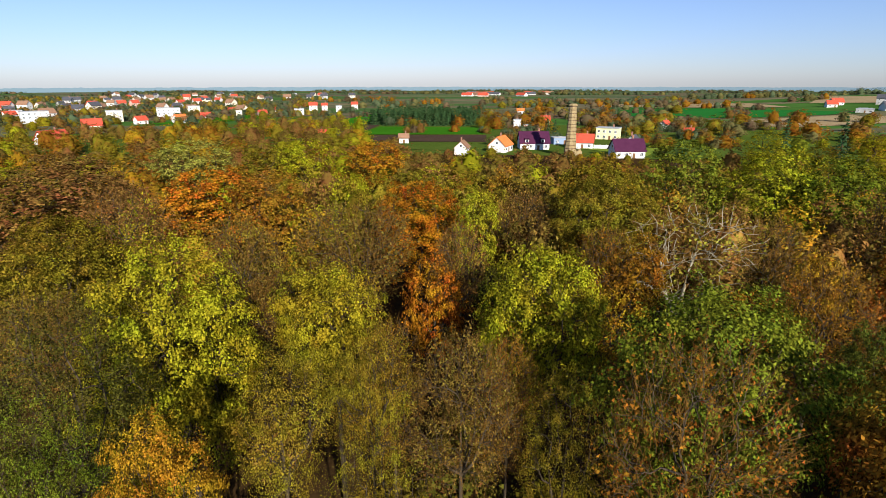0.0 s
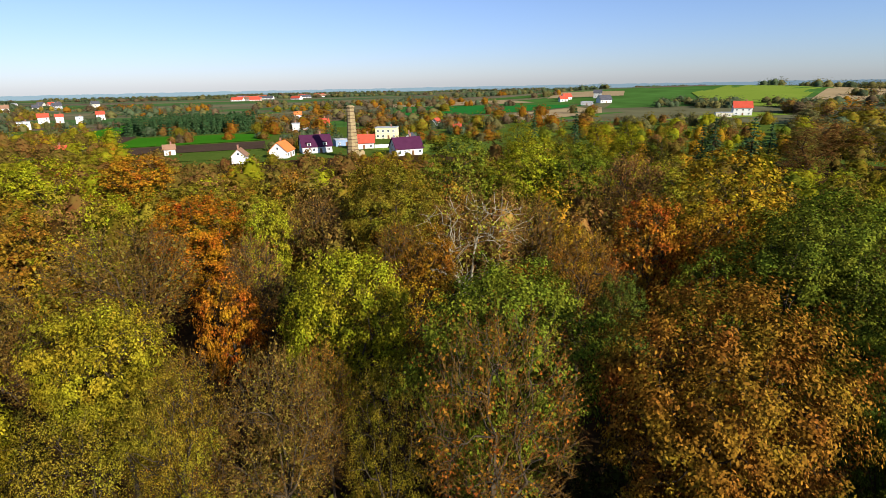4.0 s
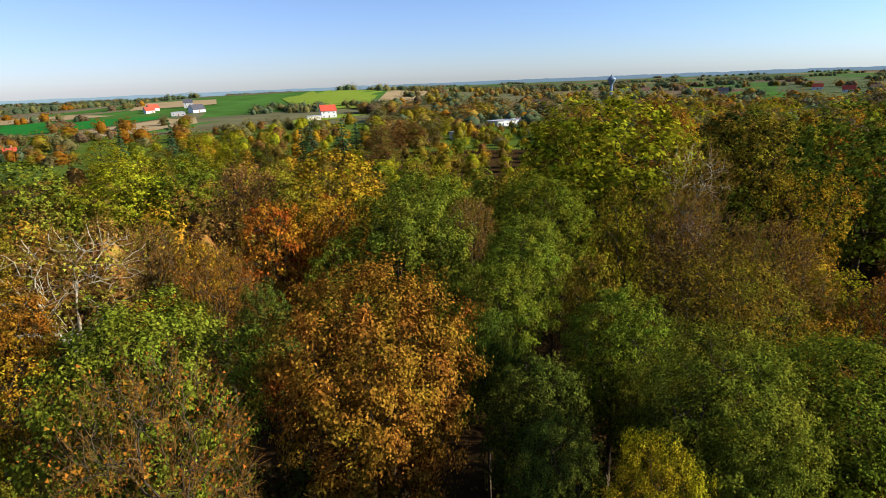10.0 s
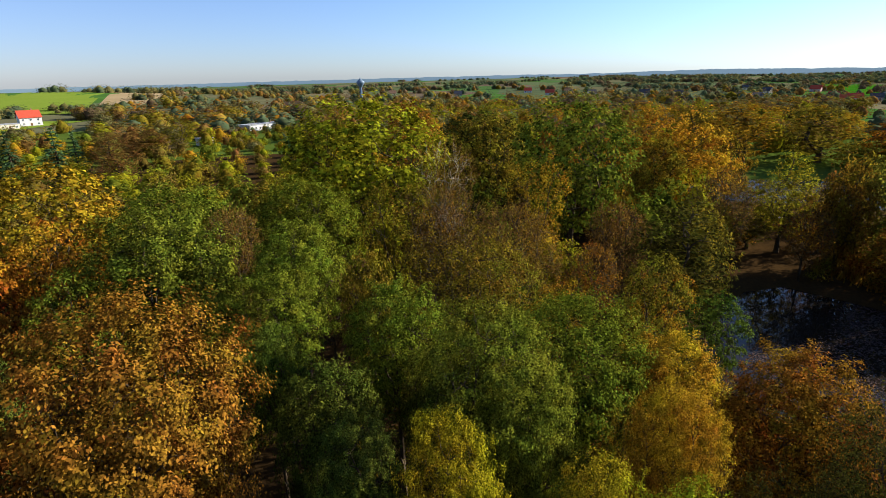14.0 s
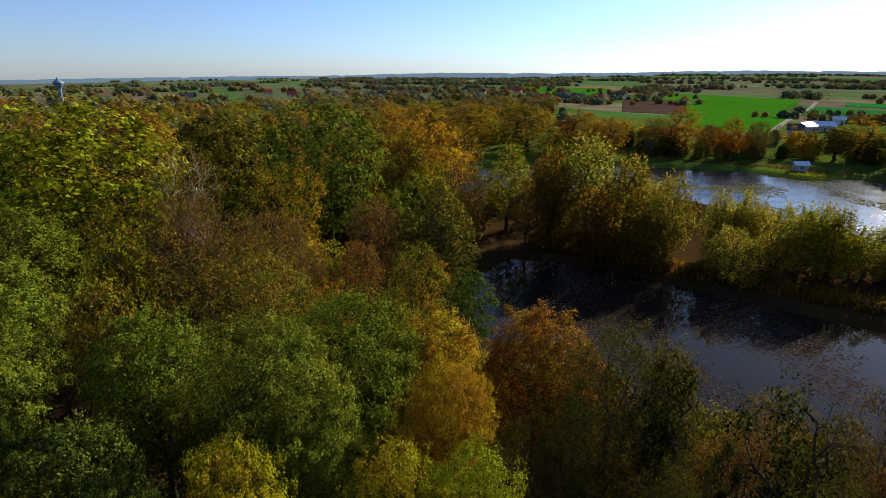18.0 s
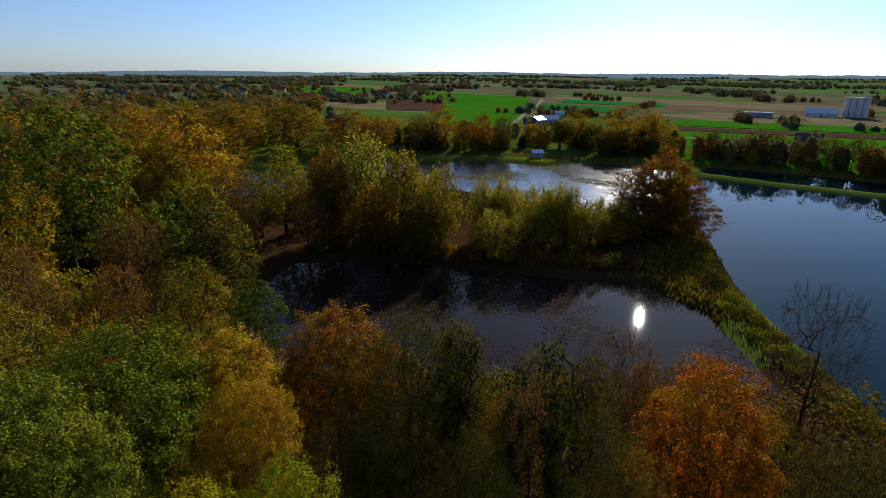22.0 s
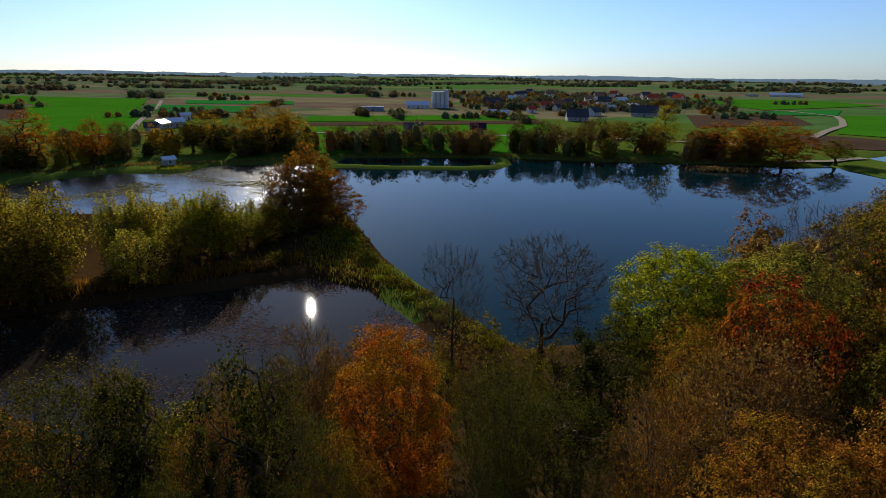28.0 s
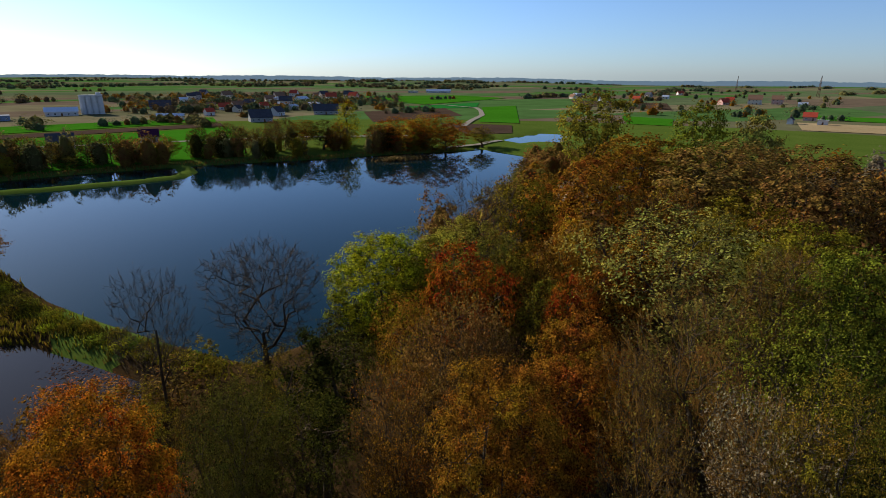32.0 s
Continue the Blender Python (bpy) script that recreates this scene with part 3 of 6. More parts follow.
# hues of the leaves and twigs
# dark is set lower still, to carry the shade of the backlit south trees
HUES = {
    "green": (0.118, 0.134, 0.012), "deep_green": (0.076, 0.100, 0.012), "yellow_green": (0.222, 0.204, 0.010), "olive": (0.156, 0.117, 0.011), "yellow": (0.235, 0.187, 0.012),
    "gold": (0.300, 0.168, 0.012), "orange": (0.300, 0.116, 0.010), "rust": (0.205, 0.092, 0.010), "red": (0.260, 0.072, 0.008), "brown": (0.169, 0.090, 0.022), "grey": (0.166, 0.132, 0.080),
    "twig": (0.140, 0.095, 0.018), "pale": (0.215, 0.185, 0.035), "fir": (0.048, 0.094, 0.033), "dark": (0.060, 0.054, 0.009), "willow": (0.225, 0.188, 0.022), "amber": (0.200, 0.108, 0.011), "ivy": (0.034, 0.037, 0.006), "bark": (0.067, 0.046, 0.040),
}
WORDS = {
    "green": "green", "deep_green": "deep green", "yellow_green": "yellow-green", "olive": "olive-brown", "yellow": "bright yellow", "gold": "golden", "orange": "orange", "rust": "rust-brown",
    "red": "red", "brown": "brown", "grey": "grey", "twig": "reddish-brown", "pale": "pale silvery", "fir": "dark green", "dark": "dark olive", "willow": "olive-yellow", "amber": "amber-brown", "ivy": "dark green", "bark": "dark brown",
}
SHAPES = {
    "leafy": "broad-leaved tree with %s autumn leaves in the wood", "thin": "thinly leaved tree with %s autumn leaves and open branches", "bare": "nearly leafless tree with fine %s twigs", "naked": "leafless dark tree with bare %s branches by the water", "dead": "half-bare tree with pale crooked limbs and thin %s leaves",
    "ivied": "dark thick-stemmed tree wrapped in %s ivy", "dense": "broad bushy tree with %s autumn leaves by the water", "conifer": "pointed conifer with %s needles", "poplar": "tall narrow tree with %s autumn leaves", "willow": "spreading willow with hanging %s shoots", "shrub": "low shrub with %s leaves",
}
tree_count = 0


def tree(kind, x, y, tall, width, hue, ground_z=None):
    """One tree: an Empty at its foot, a trunk with limbs, and a crown."""
    global tree_count
    key = kind
    if kind not in STOCK:
        r = math.hypot(x, y) * min(1.3, max(0.7, 10 / width))
        want = "close" if r < 33 else "near" if r < 56 else "mid" if r < 105 else "far"
        for level in (want, "near" if r < 60 else "mid", "mid", "near"):
            if kind + "_" + level in STOCK:
                key = kind + "_" + level
                break
    limbs_me, crown_me, (h0, w0), fork, girth, bark = STOCK[key][tree_count % len(STOCK[key])]
    tree_count += 1
    word = kind.split("_")[0]
    root = new("shrub" if word == "shrub" else "tree")
    root.empty_display_size = 0.5
    tagged(root, SHAPES[word] % WORDS[hue], "shrub" if word == "shrub" else "tree", "shrubs" if word == "shrub" else "trees")
    z = height(x, y) if ground_z is None else ground_z
    root.matrix_world = Matrix.LocRotScale((x, y, z), Euler((0, 0, rng.uniform(0, 6.28))), None)
    c = (*np.clip(np.array(HUES[hue]) * rng.uniform(0.85, 1.15) * (1 + 0.05 * rng.normal(size=3)), 0.004, 0.9), 1)
    wide = width / w0
    high = tall / h0 if fork is None else min(wide * rng.uniform(1.15, 1.4) * max(1.0, 7.5 / width), tall * 0.92 / h0)
    lift = tall - h0 * high
    for name, me in (("bough", limbs_me), ("crown", crown_me)):
        ob = new(name, me)
        ob.parent, ob.color = root, c
        ob.matrix_local = Matrix.LocRotScale((0, 0, lift), None, (wide, wide, high))
    if fork is not None:
        ob = new("trunk", STEMS[bark.name])
        ob.parent = root
        ob.matrix_local = Matrix.LocRotScale(None, None, (girth * wide, girth * wide, lift + fork * high))
    return root


taken = []


def free_spot(x, y, room):
    return all((x - a) ** 2 + (y - b) ** 2 > (0.5 * (room + c)) ** 2 for a, b, c in taken)


def planted(kind, x, y, tall, width, hue):
    taken.append((x, y, width * 0.85))
    return tree(kind, x, y, tall, width, hue)


def polar(az, dist):
    return dist * math.sin(radians(az)), dist * math.cos(radians(az))

# ---- single trees, each at its place ----
# north wood
planted("leafy", -18.7, 33.1, 25.1, 12.2, "yellow_green")
planted("bare", -10.6, 61.1, 24.3, 18.1, "twig")
planted("bare", -21.7, 53.8, 22.0, 12.4, "twig")
planted("leafy", 8.4, 40.1, 22.6, 11.1, "yellow_green")
planted("leafy", -7.9, 35.1, 21.6, 7.8, "yellow")
planted("bare", 1.9, 55.0, 20.2, 7.8, "brown")
planted("dead", 28.4, 59.6, 23.4, 20.2, "willow")
planted("leafy", 15.0, 26.0, 24.1, 13.6, "green")
planted("leafy", 48.1, 104.5, 21.9, 18.1, "green")
planted("leafy", 61.2, 97.4, 21.6, 17.4, "yellow_green")
planted("leafy", 69.2, 91.9, 20.5, 15.1, "green")
planted("bare", 1.0, 24.0, 22.6, 7.1, "twig")
planted("bare", 10.8, 19.7, 24.0, 9.4, "rust")
planted("thin", -8.1, 22.6, 22.6, 6.4, "olive")
planted("thin", -17.5, 21.9, 25.2, 9.1, "dark")
planted("leafy", -10.5, 16.5, 22.6, 5.0, "gold")
planted("thin", -12.2, 47.4, 19.8, 8.2, "olive")
planted("bare", 27.8, 35.3, 23.0, 9.4, "rust")
planted("leafy", -0.8, 50.0, 17.9, 6.1, "orange")
planted("leafy", -63.8, 135.7, 18.6, 20.3, "pale")
planted("leafy", -39.4, 91.9, 19.1, 17.9, "orange")
planted("leafy", -38.6, 48.6, 20.4, 12.8, "olive")
planted("bare", -30.5, 37.1, 21.8, 10.0, "twig")
planted("bare", -39.5, 63.8, 23.8, 14.8, "brown")
planted("leafy", -43.0, 57.7, 20.9, 13.0, "olive")
planted("leafy", 23.3, 76.5, 21.8, 14.9, "olive")
planted("leafy", 4.2, 69.9, 19.6, 6.8, "yellow_green")
planted("bare", 12.7, 81.0, 19.9, 11.6, "brown")
planted("leafy", -4.1, 87.9, 19.2, 14.2, "olive")
planted("bare", 4.1, 28.7, 20.3, 5.0, "rust")
planted("thin", 6.3, 23.2, 20.7, 5.0, "olive")
planted("leafy", -30.1, 90.1, 18.9, 13.6, "rust")
planted("leafy", -64.1, 83.2, 20.0, 23.9, "brown")
planted("thin", -14.9, 16.2, 23.7, 5.0, "green")
planted("thin", -2.7, 17.3, 21.4, 5.0, "olive")
planted("bare", 17.9, 55.2, 19.5, 7.8, "rust")
planted("bare", -3.2, 29.8, 20.3, 5.0, "rust")
planted("leafy", 21.7, 16.1, 25.0, 13.4, "amber")
planted("leafy", 41.7, 43.2, 21.2, 8.7, "orange")
planted("leafy", 47.2, 38.6, 22.1, 9.0, "orange")
planted("leafy", 46.0, 28.3, 22.8, 14.0, "green")
planted("leafy", 67.2, 52.0, 23.1, 17.3, "gold")
planted("leafy", 63.2, 34.5, 23.0, 17.1, "green")
planted("leafy", 36.5, 47.7, 17.6, 5.7, "gold")
planted("leafy", 27.0, 29.5, 19.7, 5.0, "deep_green")
planted("leafy", 38.9, 31.5, 19.6, 7.5, "green")
planted("bare", 62.2, 67.8, 22.4, 15.1, "brown")
planted("bare", 41.3, 62.6, 18.7, 9.8, "twig")
planted("leafy", 20.7, 54.2, 19.0, 7.0, "rust")
planted("leafy", 25.0, 84.4, 21.6, 13.3, "olive")
planted("leafy", -3.8, 79.9, 19.8, 15.7, "orange")
planted("thin", -3.7, 23.7, 23.4, 5.0, "olive")
planted("leafy", -39.7, 149.5, 17.0, 14.1, "yellow_green")
planted("leafy", -78.7, 114.1, 18.0, 20.5, "brown")
planted("leafy", -82.0, 102.6, 18.0, 15.2, "olive")
planted("leafy", -19.4, 149.7, 17.0, 17.3, "orange")
planted("leafy", -49.0, 149.2, 17.0, 15.6, "olive")
planted("leafy", 81.1, 78.2, 20.0, 14.1, "olive")
planted("leafy", 70.1, 110.8, 20.0, 15.0, "yellow_green")
# east wood
planted("leafy", 45.7, 14.7, 21.9, 8.9, "green")
planted("leafy", 67.2, 19.5, 22.7, 15.5, "green")
planted("leafy", 88.7, 15.1, 29.7, 26.2, "yellow_green")
planted("leafy", 91.2, 22.8, 25.9, 15.5, "yellow_green")
planted("leafy", 33.7, 4.4, 21.1, 8.1, "green")
planted("leafy", 39.3, 14.8, 19.3, 8.2, "green")
planted("thin", 61.5, 7.6, 21.6, 8.5, "olive")
planted("bare", 64.0, 0.4, 22.1, 14.4, "twig")
planted("thin", 47.0, -1.0, 21.4, 12.5, "olive")
planted("leafy", 24.9, -1.8, 22.4, 8.5, "green")
planted("leafy", 26.9, 7.9, 18.5, 6.9, "deep_green")
planted("dead", 80.0, 1.6, 27.3, 12.1, "willow")
planted("leafy", 119.9, -4.6, 25.0, 21.5, "dark")
planted("bare", 56.7, 25.1, 22.0, 7.4, "twig")
planted("leafy", 43.3, 7.8, 19.2, 5.0, "olive")
planted("bare", 63.7, -6.6, 21.1, 14.1, "twig")
planted("bare", 66.0, 1.5, 20.2, 10.1, "grey")
planted("leafy", 92.7, -20.6, 29.5, 20.9, "green")
planted("thin", 75.1, -11.8, 22.0, 8.4, "gold")
planted("poplar", 69.4, -31.0, 21.3, 12.8, "dark")
planted("leafy", 32.1, -7.8, 20.7, 12.5, "green")
planted("leafy", 46.6, -18.0, 18.5, 6.5, "olive")
planted("leafy", 32.9, -14.5, 18.3, 7.6, "gold")
planted("bare", 58.0, -15.4, 16.5, 7.6, "rust")
planted("leafy", 18.0, 0.3, 20.5, 5.0, "yellow_green")
planted("leafy", 15.3, -4.7, 21.5, 5.0, "yellow_green")
planted("thin", 47.9, -3.2, 18.9, 10.8, "olive")
planted("thin", 43.2, -8.5, 18.5, 6.1, "gold")
planted("bare", 76.3, -24.0, 18.6, 10.9, "brown")
planted("leafy", 27.0, -1.4, 19.5, 5.6, "green")
planted("leafy", 20.4, 5.0, 18.3, 5.0, "deep_green")
planted("leafy", 30.0, 1.6, 18.1, 5.4, "green")
planted("leafy", 22.8, -2.9, 19.4, 5.6, "green")
planted("thin", 22.3, -8.9, 19.2, 5.0, "gold")
planted("leafy", 31.5, 12.8, 18.6, 5.0, "deep_green")
planted("leafy", 111.8, -6.4, 24.8, 16.9, "olive")
planted("leafy", 139.6, 10.5, 25.8, 15.8, "rust")
# south bank, near
# seen against the sun: their shade is put into hues darker than the leaves
planted("leafy", 27.5, -20.0, 19.7, 8.8, "rust")
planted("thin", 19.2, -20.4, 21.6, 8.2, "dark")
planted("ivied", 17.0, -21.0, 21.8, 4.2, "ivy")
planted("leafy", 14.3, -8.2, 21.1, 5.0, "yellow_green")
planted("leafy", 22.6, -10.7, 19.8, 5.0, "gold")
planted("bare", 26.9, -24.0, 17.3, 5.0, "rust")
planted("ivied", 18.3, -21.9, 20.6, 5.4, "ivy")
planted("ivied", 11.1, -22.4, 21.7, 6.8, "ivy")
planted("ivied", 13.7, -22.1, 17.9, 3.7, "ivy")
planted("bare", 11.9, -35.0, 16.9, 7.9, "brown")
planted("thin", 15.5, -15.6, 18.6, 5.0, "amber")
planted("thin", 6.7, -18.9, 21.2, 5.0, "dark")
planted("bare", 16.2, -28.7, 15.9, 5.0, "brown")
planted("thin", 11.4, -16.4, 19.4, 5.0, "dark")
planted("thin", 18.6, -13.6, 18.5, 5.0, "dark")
planted("leafy", 4.6, -28.6, 19.8, 9.2, "orange")
planted("naked", 2.2, -52.0, 18.1, 7.9, "bark")
planted("naked", -8.1, -56.4, 21.1, 15.2, "bark")
planted("bare", 10.1, -32.5, 16.1, 5.3, "brown")
planted("bare", 16.0, -25.4, 17.1, 5.0, "rust")
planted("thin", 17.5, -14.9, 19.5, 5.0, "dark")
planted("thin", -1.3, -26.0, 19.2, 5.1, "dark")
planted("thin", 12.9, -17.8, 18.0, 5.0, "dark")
planted("thin", 5.7, -19.2, 19.2, 5.0, "rust")
planted("leafy", -21.6, -53.8, 18.9, 15.4, "yellow_green")
planted("leafy", -30.1, -51.9, 18.8, 13.6, "willow")
planted("naked", -36.5, -56.2, 22.2, 12.1, "bark")
planted("leafy", -24.4, -40.2, 20.3, 8.0, "red")
planted("ivied", -8.6, -37.0, 16.7, 7.7, "ivy")
planted("bare", -19.1, -31.7, 19.6, 11.5, "brown")
planted("thin", -18.0, -38.0, 14.7, 6.7, "amber")
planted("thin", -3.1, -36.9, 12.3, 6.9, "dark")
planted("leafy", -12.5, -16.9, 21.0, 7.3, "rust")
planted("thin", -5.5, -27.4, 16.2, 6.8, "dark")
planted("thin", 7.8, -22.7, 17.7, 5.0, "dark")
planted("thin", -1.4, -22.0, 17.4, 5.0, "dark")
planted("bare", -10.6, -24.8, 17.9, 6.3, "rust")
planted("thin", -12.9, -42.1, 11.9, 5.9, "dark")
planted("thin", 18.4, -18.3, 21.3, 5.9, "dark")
# west wood
planted("thin", -47.4, -33.4, 21.2, 21.3, "pale")
planted("leafy", -19.9, -21.1, 17.7, 8.2, "rust")
planted("leafy", -27.4, -27.7, 16.4, 8.8, "rust")
planted("bare", -30.6, -19.0, 19.8, 13.1, "twig")
planted("thin", -32.4, -13.2, 21.3, 8.8, "green")
planted("leafy", -51.1, -20.3, 20.4, 10.8, "green")
planted("leafy", -37.8, -46.6, 17.0, 8.0, "rust")
planted("leafy", -52.3, -68.2, 18.6, 10.3, "olive")
planted("leafy", -67.7, -68.0, 20.9, 15.8, "rust")
planted("bare", -68.9, -54.7, 19.5, 14.8, "rust")
planted("leafy", -43.8, -46.7, 17.6, 5.7, "gold")
planted("leafy", -59.8, -28.0, 19.6, 12.7, "olive")
planted("leafy", -68.3, -41.7, 20.2, 13.0, "olive")
planted("leafy", -83.5, -38.6, 21.8, 18.7, "brown")
planted("bare", -20.0, -29.9, 17.6, 8.0, "brown")
planted("ivied", -8.1, -33.0, 16.0, 9.5, "ivy")
planted("bare", -22.7, -10.4, 22.3, 7.4, "grey")
planted("thin", -23.5, -8.4, 23.1, 5.5, "olive")
planted("bare", -16.4, -11.4, 21.2, 5.8, "twig")
planted("bare", -9.7, -23.0, 16.6, 5.5, "rust")
planted("thin", -2.7, -31.9, 15.9, 6.5, "dark")
planted("thin", -32.5, -38.0, 16.1, 6.3, "olive")
planted("leafy", -43.9, -37.9, 16.2, 8.6, "rust")
planted("leafy", -32.8, -35.0, 15.9, 5.0, "red")
planted("thin", -19.1, -41.9, 14.3, 6.9, "amber")
planted("thin", -16.7, -51.3, 12.4, 9.3, "dark")
planted("leafy", -32.4, -44.4, 15.3, 6.8, "olive")
planted("bare", -23.6, -18.6, 18.7, 5.6, "twig")
planted("leafy", -100.2, -66.0, 20.8, 26.0, "brown")
planted("leafy", -101.0, -89.5, 20.6, 22.3, "rust")
planted("leafy", -115.6, -59.5, 21.3, 26.0, "brown")
planted("bare", -83.3, -34.1, 20.2, 16.2, "twig")
planted("bare", -15.1, -21.2, 16.7, 5.0, "brown")
planted("bare", -46.1, -24.1, 20.0, 9.4, "twig")
planted("leafy", -114.0, -119.3, 29.5, 20.3, "willow")
planted("leafy", -120.8, -88.9, 26.8, 16.1, "green")
planted("leafy", -128.1, -78.1, 25.2, 13.4, "pale")
# gardens and groves to the north-east
planted("conifer", 171.3, 145.8, 17.0, 8.8, "fir")
planted("conifer", 179.2, 136.1, 17.2, 10.3, "fir")
planted("conifer", 184.9, 133.4, 15.3, 8.2, "fir")
planted("conifer", 171.1, 150.7, 14.6, 6.7, "fir")
planted("poplar", 188.0, 123.6, 16.4, 11.5, "pale")
planted("poplar", 224.4, 131.3, 14.6, 16.4, "brown")
planted("poplar", 239.9, 123.9, 15.3, 14.1, "olive")
planted("poplar", 125.0, 156.1, 19.9, 13.8, "yellow_green")
planted("poplar", 136.4, 153.0, 20.0, 10.3, "yellow_green")
planted("poplar", 97.4, 163.1, 19.2, 10.7, "yellow_green")
planted("poplar", 109.8, 155.1, 16.7, 11.1, "olive")
planted("poplar", 140.6, 142.2, 14.9, 10.2, "dark")
planted("poplar", 167.9, 108.6, 16.3, 14.5, "brown")
planted("conifer", 155.1, 208.7, 18.8, 6.6, "fir")
planted("conifer", 145.0, 227.8, 17.6, 5.6, "fir")
# island and spit
planted("dense", 119.4, -51.3, 27.1, 22.4, "gold")
planted("dense", 127.9, -43.2, 26.2, 17.6, "gold")
planted("poplar", 100.1, -62.5, 23.2, 9.8, "yellow")
planted("bare", 90.8, -67.2, 18.8, 10.7, "rust")
planted("bare", 93.4, -47.9, 19.8, 11.1, "twig")
planted("willow", 89.8, -76.5, 23.0, 15.5, "willow")
planted("willow", 89.8, -66.9, 21.1, 9.0, "amber")
planted("willow", 79.7, -78.7, 19.8, 11.6, "olive")
planted("willow", 71.2, -81.2, 16.8, 10.3, "olive")
planted("willow", 64.6, -86.6, 14.4, 6.9, "willow")
planted("willow", 55.4, -90.4, 12.8, 8.0, "willow")
planted("willow", 50.9, -95.2, 13.8, 11.5, "yellow_green")
planted("willow", 46.9, -101.7, 9.8, 8.4, "willow")
planted("leafy", 43.4, -103.2, 5.8, 7.2, "gold")
planted("willow", 76.5, -67.5, 14.2, 10.7, "amber")
planted("willow", 68.1, -72.5, 12.2, 11.8, "olive")
planted("willow", 56.5, -80.1, 10.2, 8.6, "willow")
planted("bare", 86.1, -58.3, 14.7, 9.5, "rust")
planted("poplar", 110.7, -64.3, 11.7, 9.6, "olive")
planted("poplar", 100.6, -69.0, 13.0, 7.8, "gold")
planted("poplar", 96.7, -48.1, 13.6, 8.1, "olive")
planted("poplar", 102.7, -58.1, 7.5, 7.7, "dark")
planted("leafy", 134.7, -65.9, 22.4, 13.9, "olive")
planted("leafy", 112.2, -42.5, 20.8, 11.1, "olive")
planted("dense", 41.5, -125.3, 20.2, 18.5, "rust")
planted("dense", 38.6, -121.5, 17.0, 13.5, "rust")
planted("bare", 44.8, -118.8, 16.5, 13.0, "rust")
planted("dense", 32.8, -119.6, 10.8, 13.8, "rust")
planted("dense", 42.3, -115.5, 10.1, 14.1, "rust")
planted("naked", 43.5, -111.8, 10.4, 10.0, "bark")
# beyond the mere
planted("poplar", 203.3, -107.6, 21.7, 28.3, "gold")
planted("poplar", 199.5, -133.4, 23.3, 27.0, "olive")
planted("poplar", 182.6, -148.0, 22.0, 21.5, "orange")
planted("poplar", 167.3, -150.5, 17.5, 16.0, "gold")
planted("willow", 186.8, -142.6, 9.0, 22.0, "willow")
planted("poplar", 229.7, -98.8, 22.8, 25.3, "olive")
planted("poplar", 159.1, -182.4, 20.5, 14.9, "orange")
planted("bare", 153.4, -191.0, 14.1, 11.4, "olive")
planted("poplar", 143.4, -192.4, 19.6, 12.4, "orange")
planted("bare", 136.3, -197.5, 16.1, 11.2, "olive")
planted("bare", 168.5, -177.9, 16.6, 15.0, "olive")
planted("poplar", 122.5, -223.6, 14.5, 15.7, "dark")
planted("poplar", 119.2, -231.1, 16.5, 13.3, "gold")
planted("dense", 97.6, -235.6, 20.5, 24.2, "gold")
planted("dense", 88.4, -246.6, 18.6, 24.6, "gold")
planted("poplar", 96.5, -219.7, 10.7, 17.2, "olive")
planted("poplar", -87.5, -260.7, 23.8, 14.3, "yellow_green")
planted("dense", -102.5, -241.1, 15.6, 24.3, "orange")
planted("dense", -118.4, -240.4, 17.0, 26.5, "gold")
planted("dense", -126.0, -228.6, 17.2, 25.1, "orange")
planted("poplar", -148.1, -230.5, 11.7, 13.8, "olive")
planted("bare", -95.6, -239.6, 12.0, 14.6, "olive")
planted("bare", -55.5, -256.1, 15.8, 13.1, "olive")
planted("poplar", -65.3, -259.9, 15.2, 15.8, "rust")
planted("poplar", -71.8, -249.9, 14.1, 12.7, "dark")
planted("bare", -30.7, -253.1, 14.5, 13.0, "dark")
planted("bare", 22.5, -249.0, 12.9, 11.7, "olive")
planted("shrub", 26.0, -244.6, 4.6, 15.5, "dark")
planted("bare", 60.7, -238.4, 12.9, 7.6, "dark")
planted("bare", 56.0, -239.5, 8.4, 7.1, "olive")
planted("poplar", 47.7, -243.4, 11.9, 8.7, "olive")
planted("bare", 33.6, -243.7, 10.9, 7.7, "olive")
planted("bare", 14.5, -245.6, 14.0, 8.7, "olive")
planted("bare", 0.4, -248.0, 10.9, 8.8, "olive")
planted("bare", -24.0, -248.8, 11.4, 7.7, "olive")
planted("poplar", -36.8, -251.3, 14.3, 9.3, "brown")
planted("bare", -49.1, -249.2, 15.1, 10.2, "brown")
planted("poplar", -77.3, -244.1, 15.6, 9.9, "rust")
planted("bare", 53.5, -246.2, 9.3, 10.4, "olive")
planted("bare", 40.5, -246.7, 12.2, 10.4, "olive")
planted("bare", 6.9, -249.9, 9.8, 11.7, "olive")
planted("poplar", -6.1, -249.9, 10.8, 10.4, "olive")
planted("bare", -17.7, -251.4, 12.7, 11.7, "dark")
planted("bare", -44.5, -251.1, 12.4, 12.9, "olive")


MASSES = {}


def into_mass(key, kind, x, y, tall, width):
    """Adds a far tree's crown to the one joined mesh of its wood."""
    (v, q), mat, (h0, w0) = CROWNS[kind][int(rng.integers(len(CROWNS[kind])))]
    a = rng.uniform(0, 6.28)
    turn = np.array([[math.cos(a), -math.sin(a), 0], [math.sin(a), math.cos(a), 0], [0, 0, 1]])
    MASSES.setdefault((key, mat.name), []).append(((v * (width / w0, width / w0, tall / h0)) @ turn.T + (x, y, height(x, y) - 0.02 * tall), q))


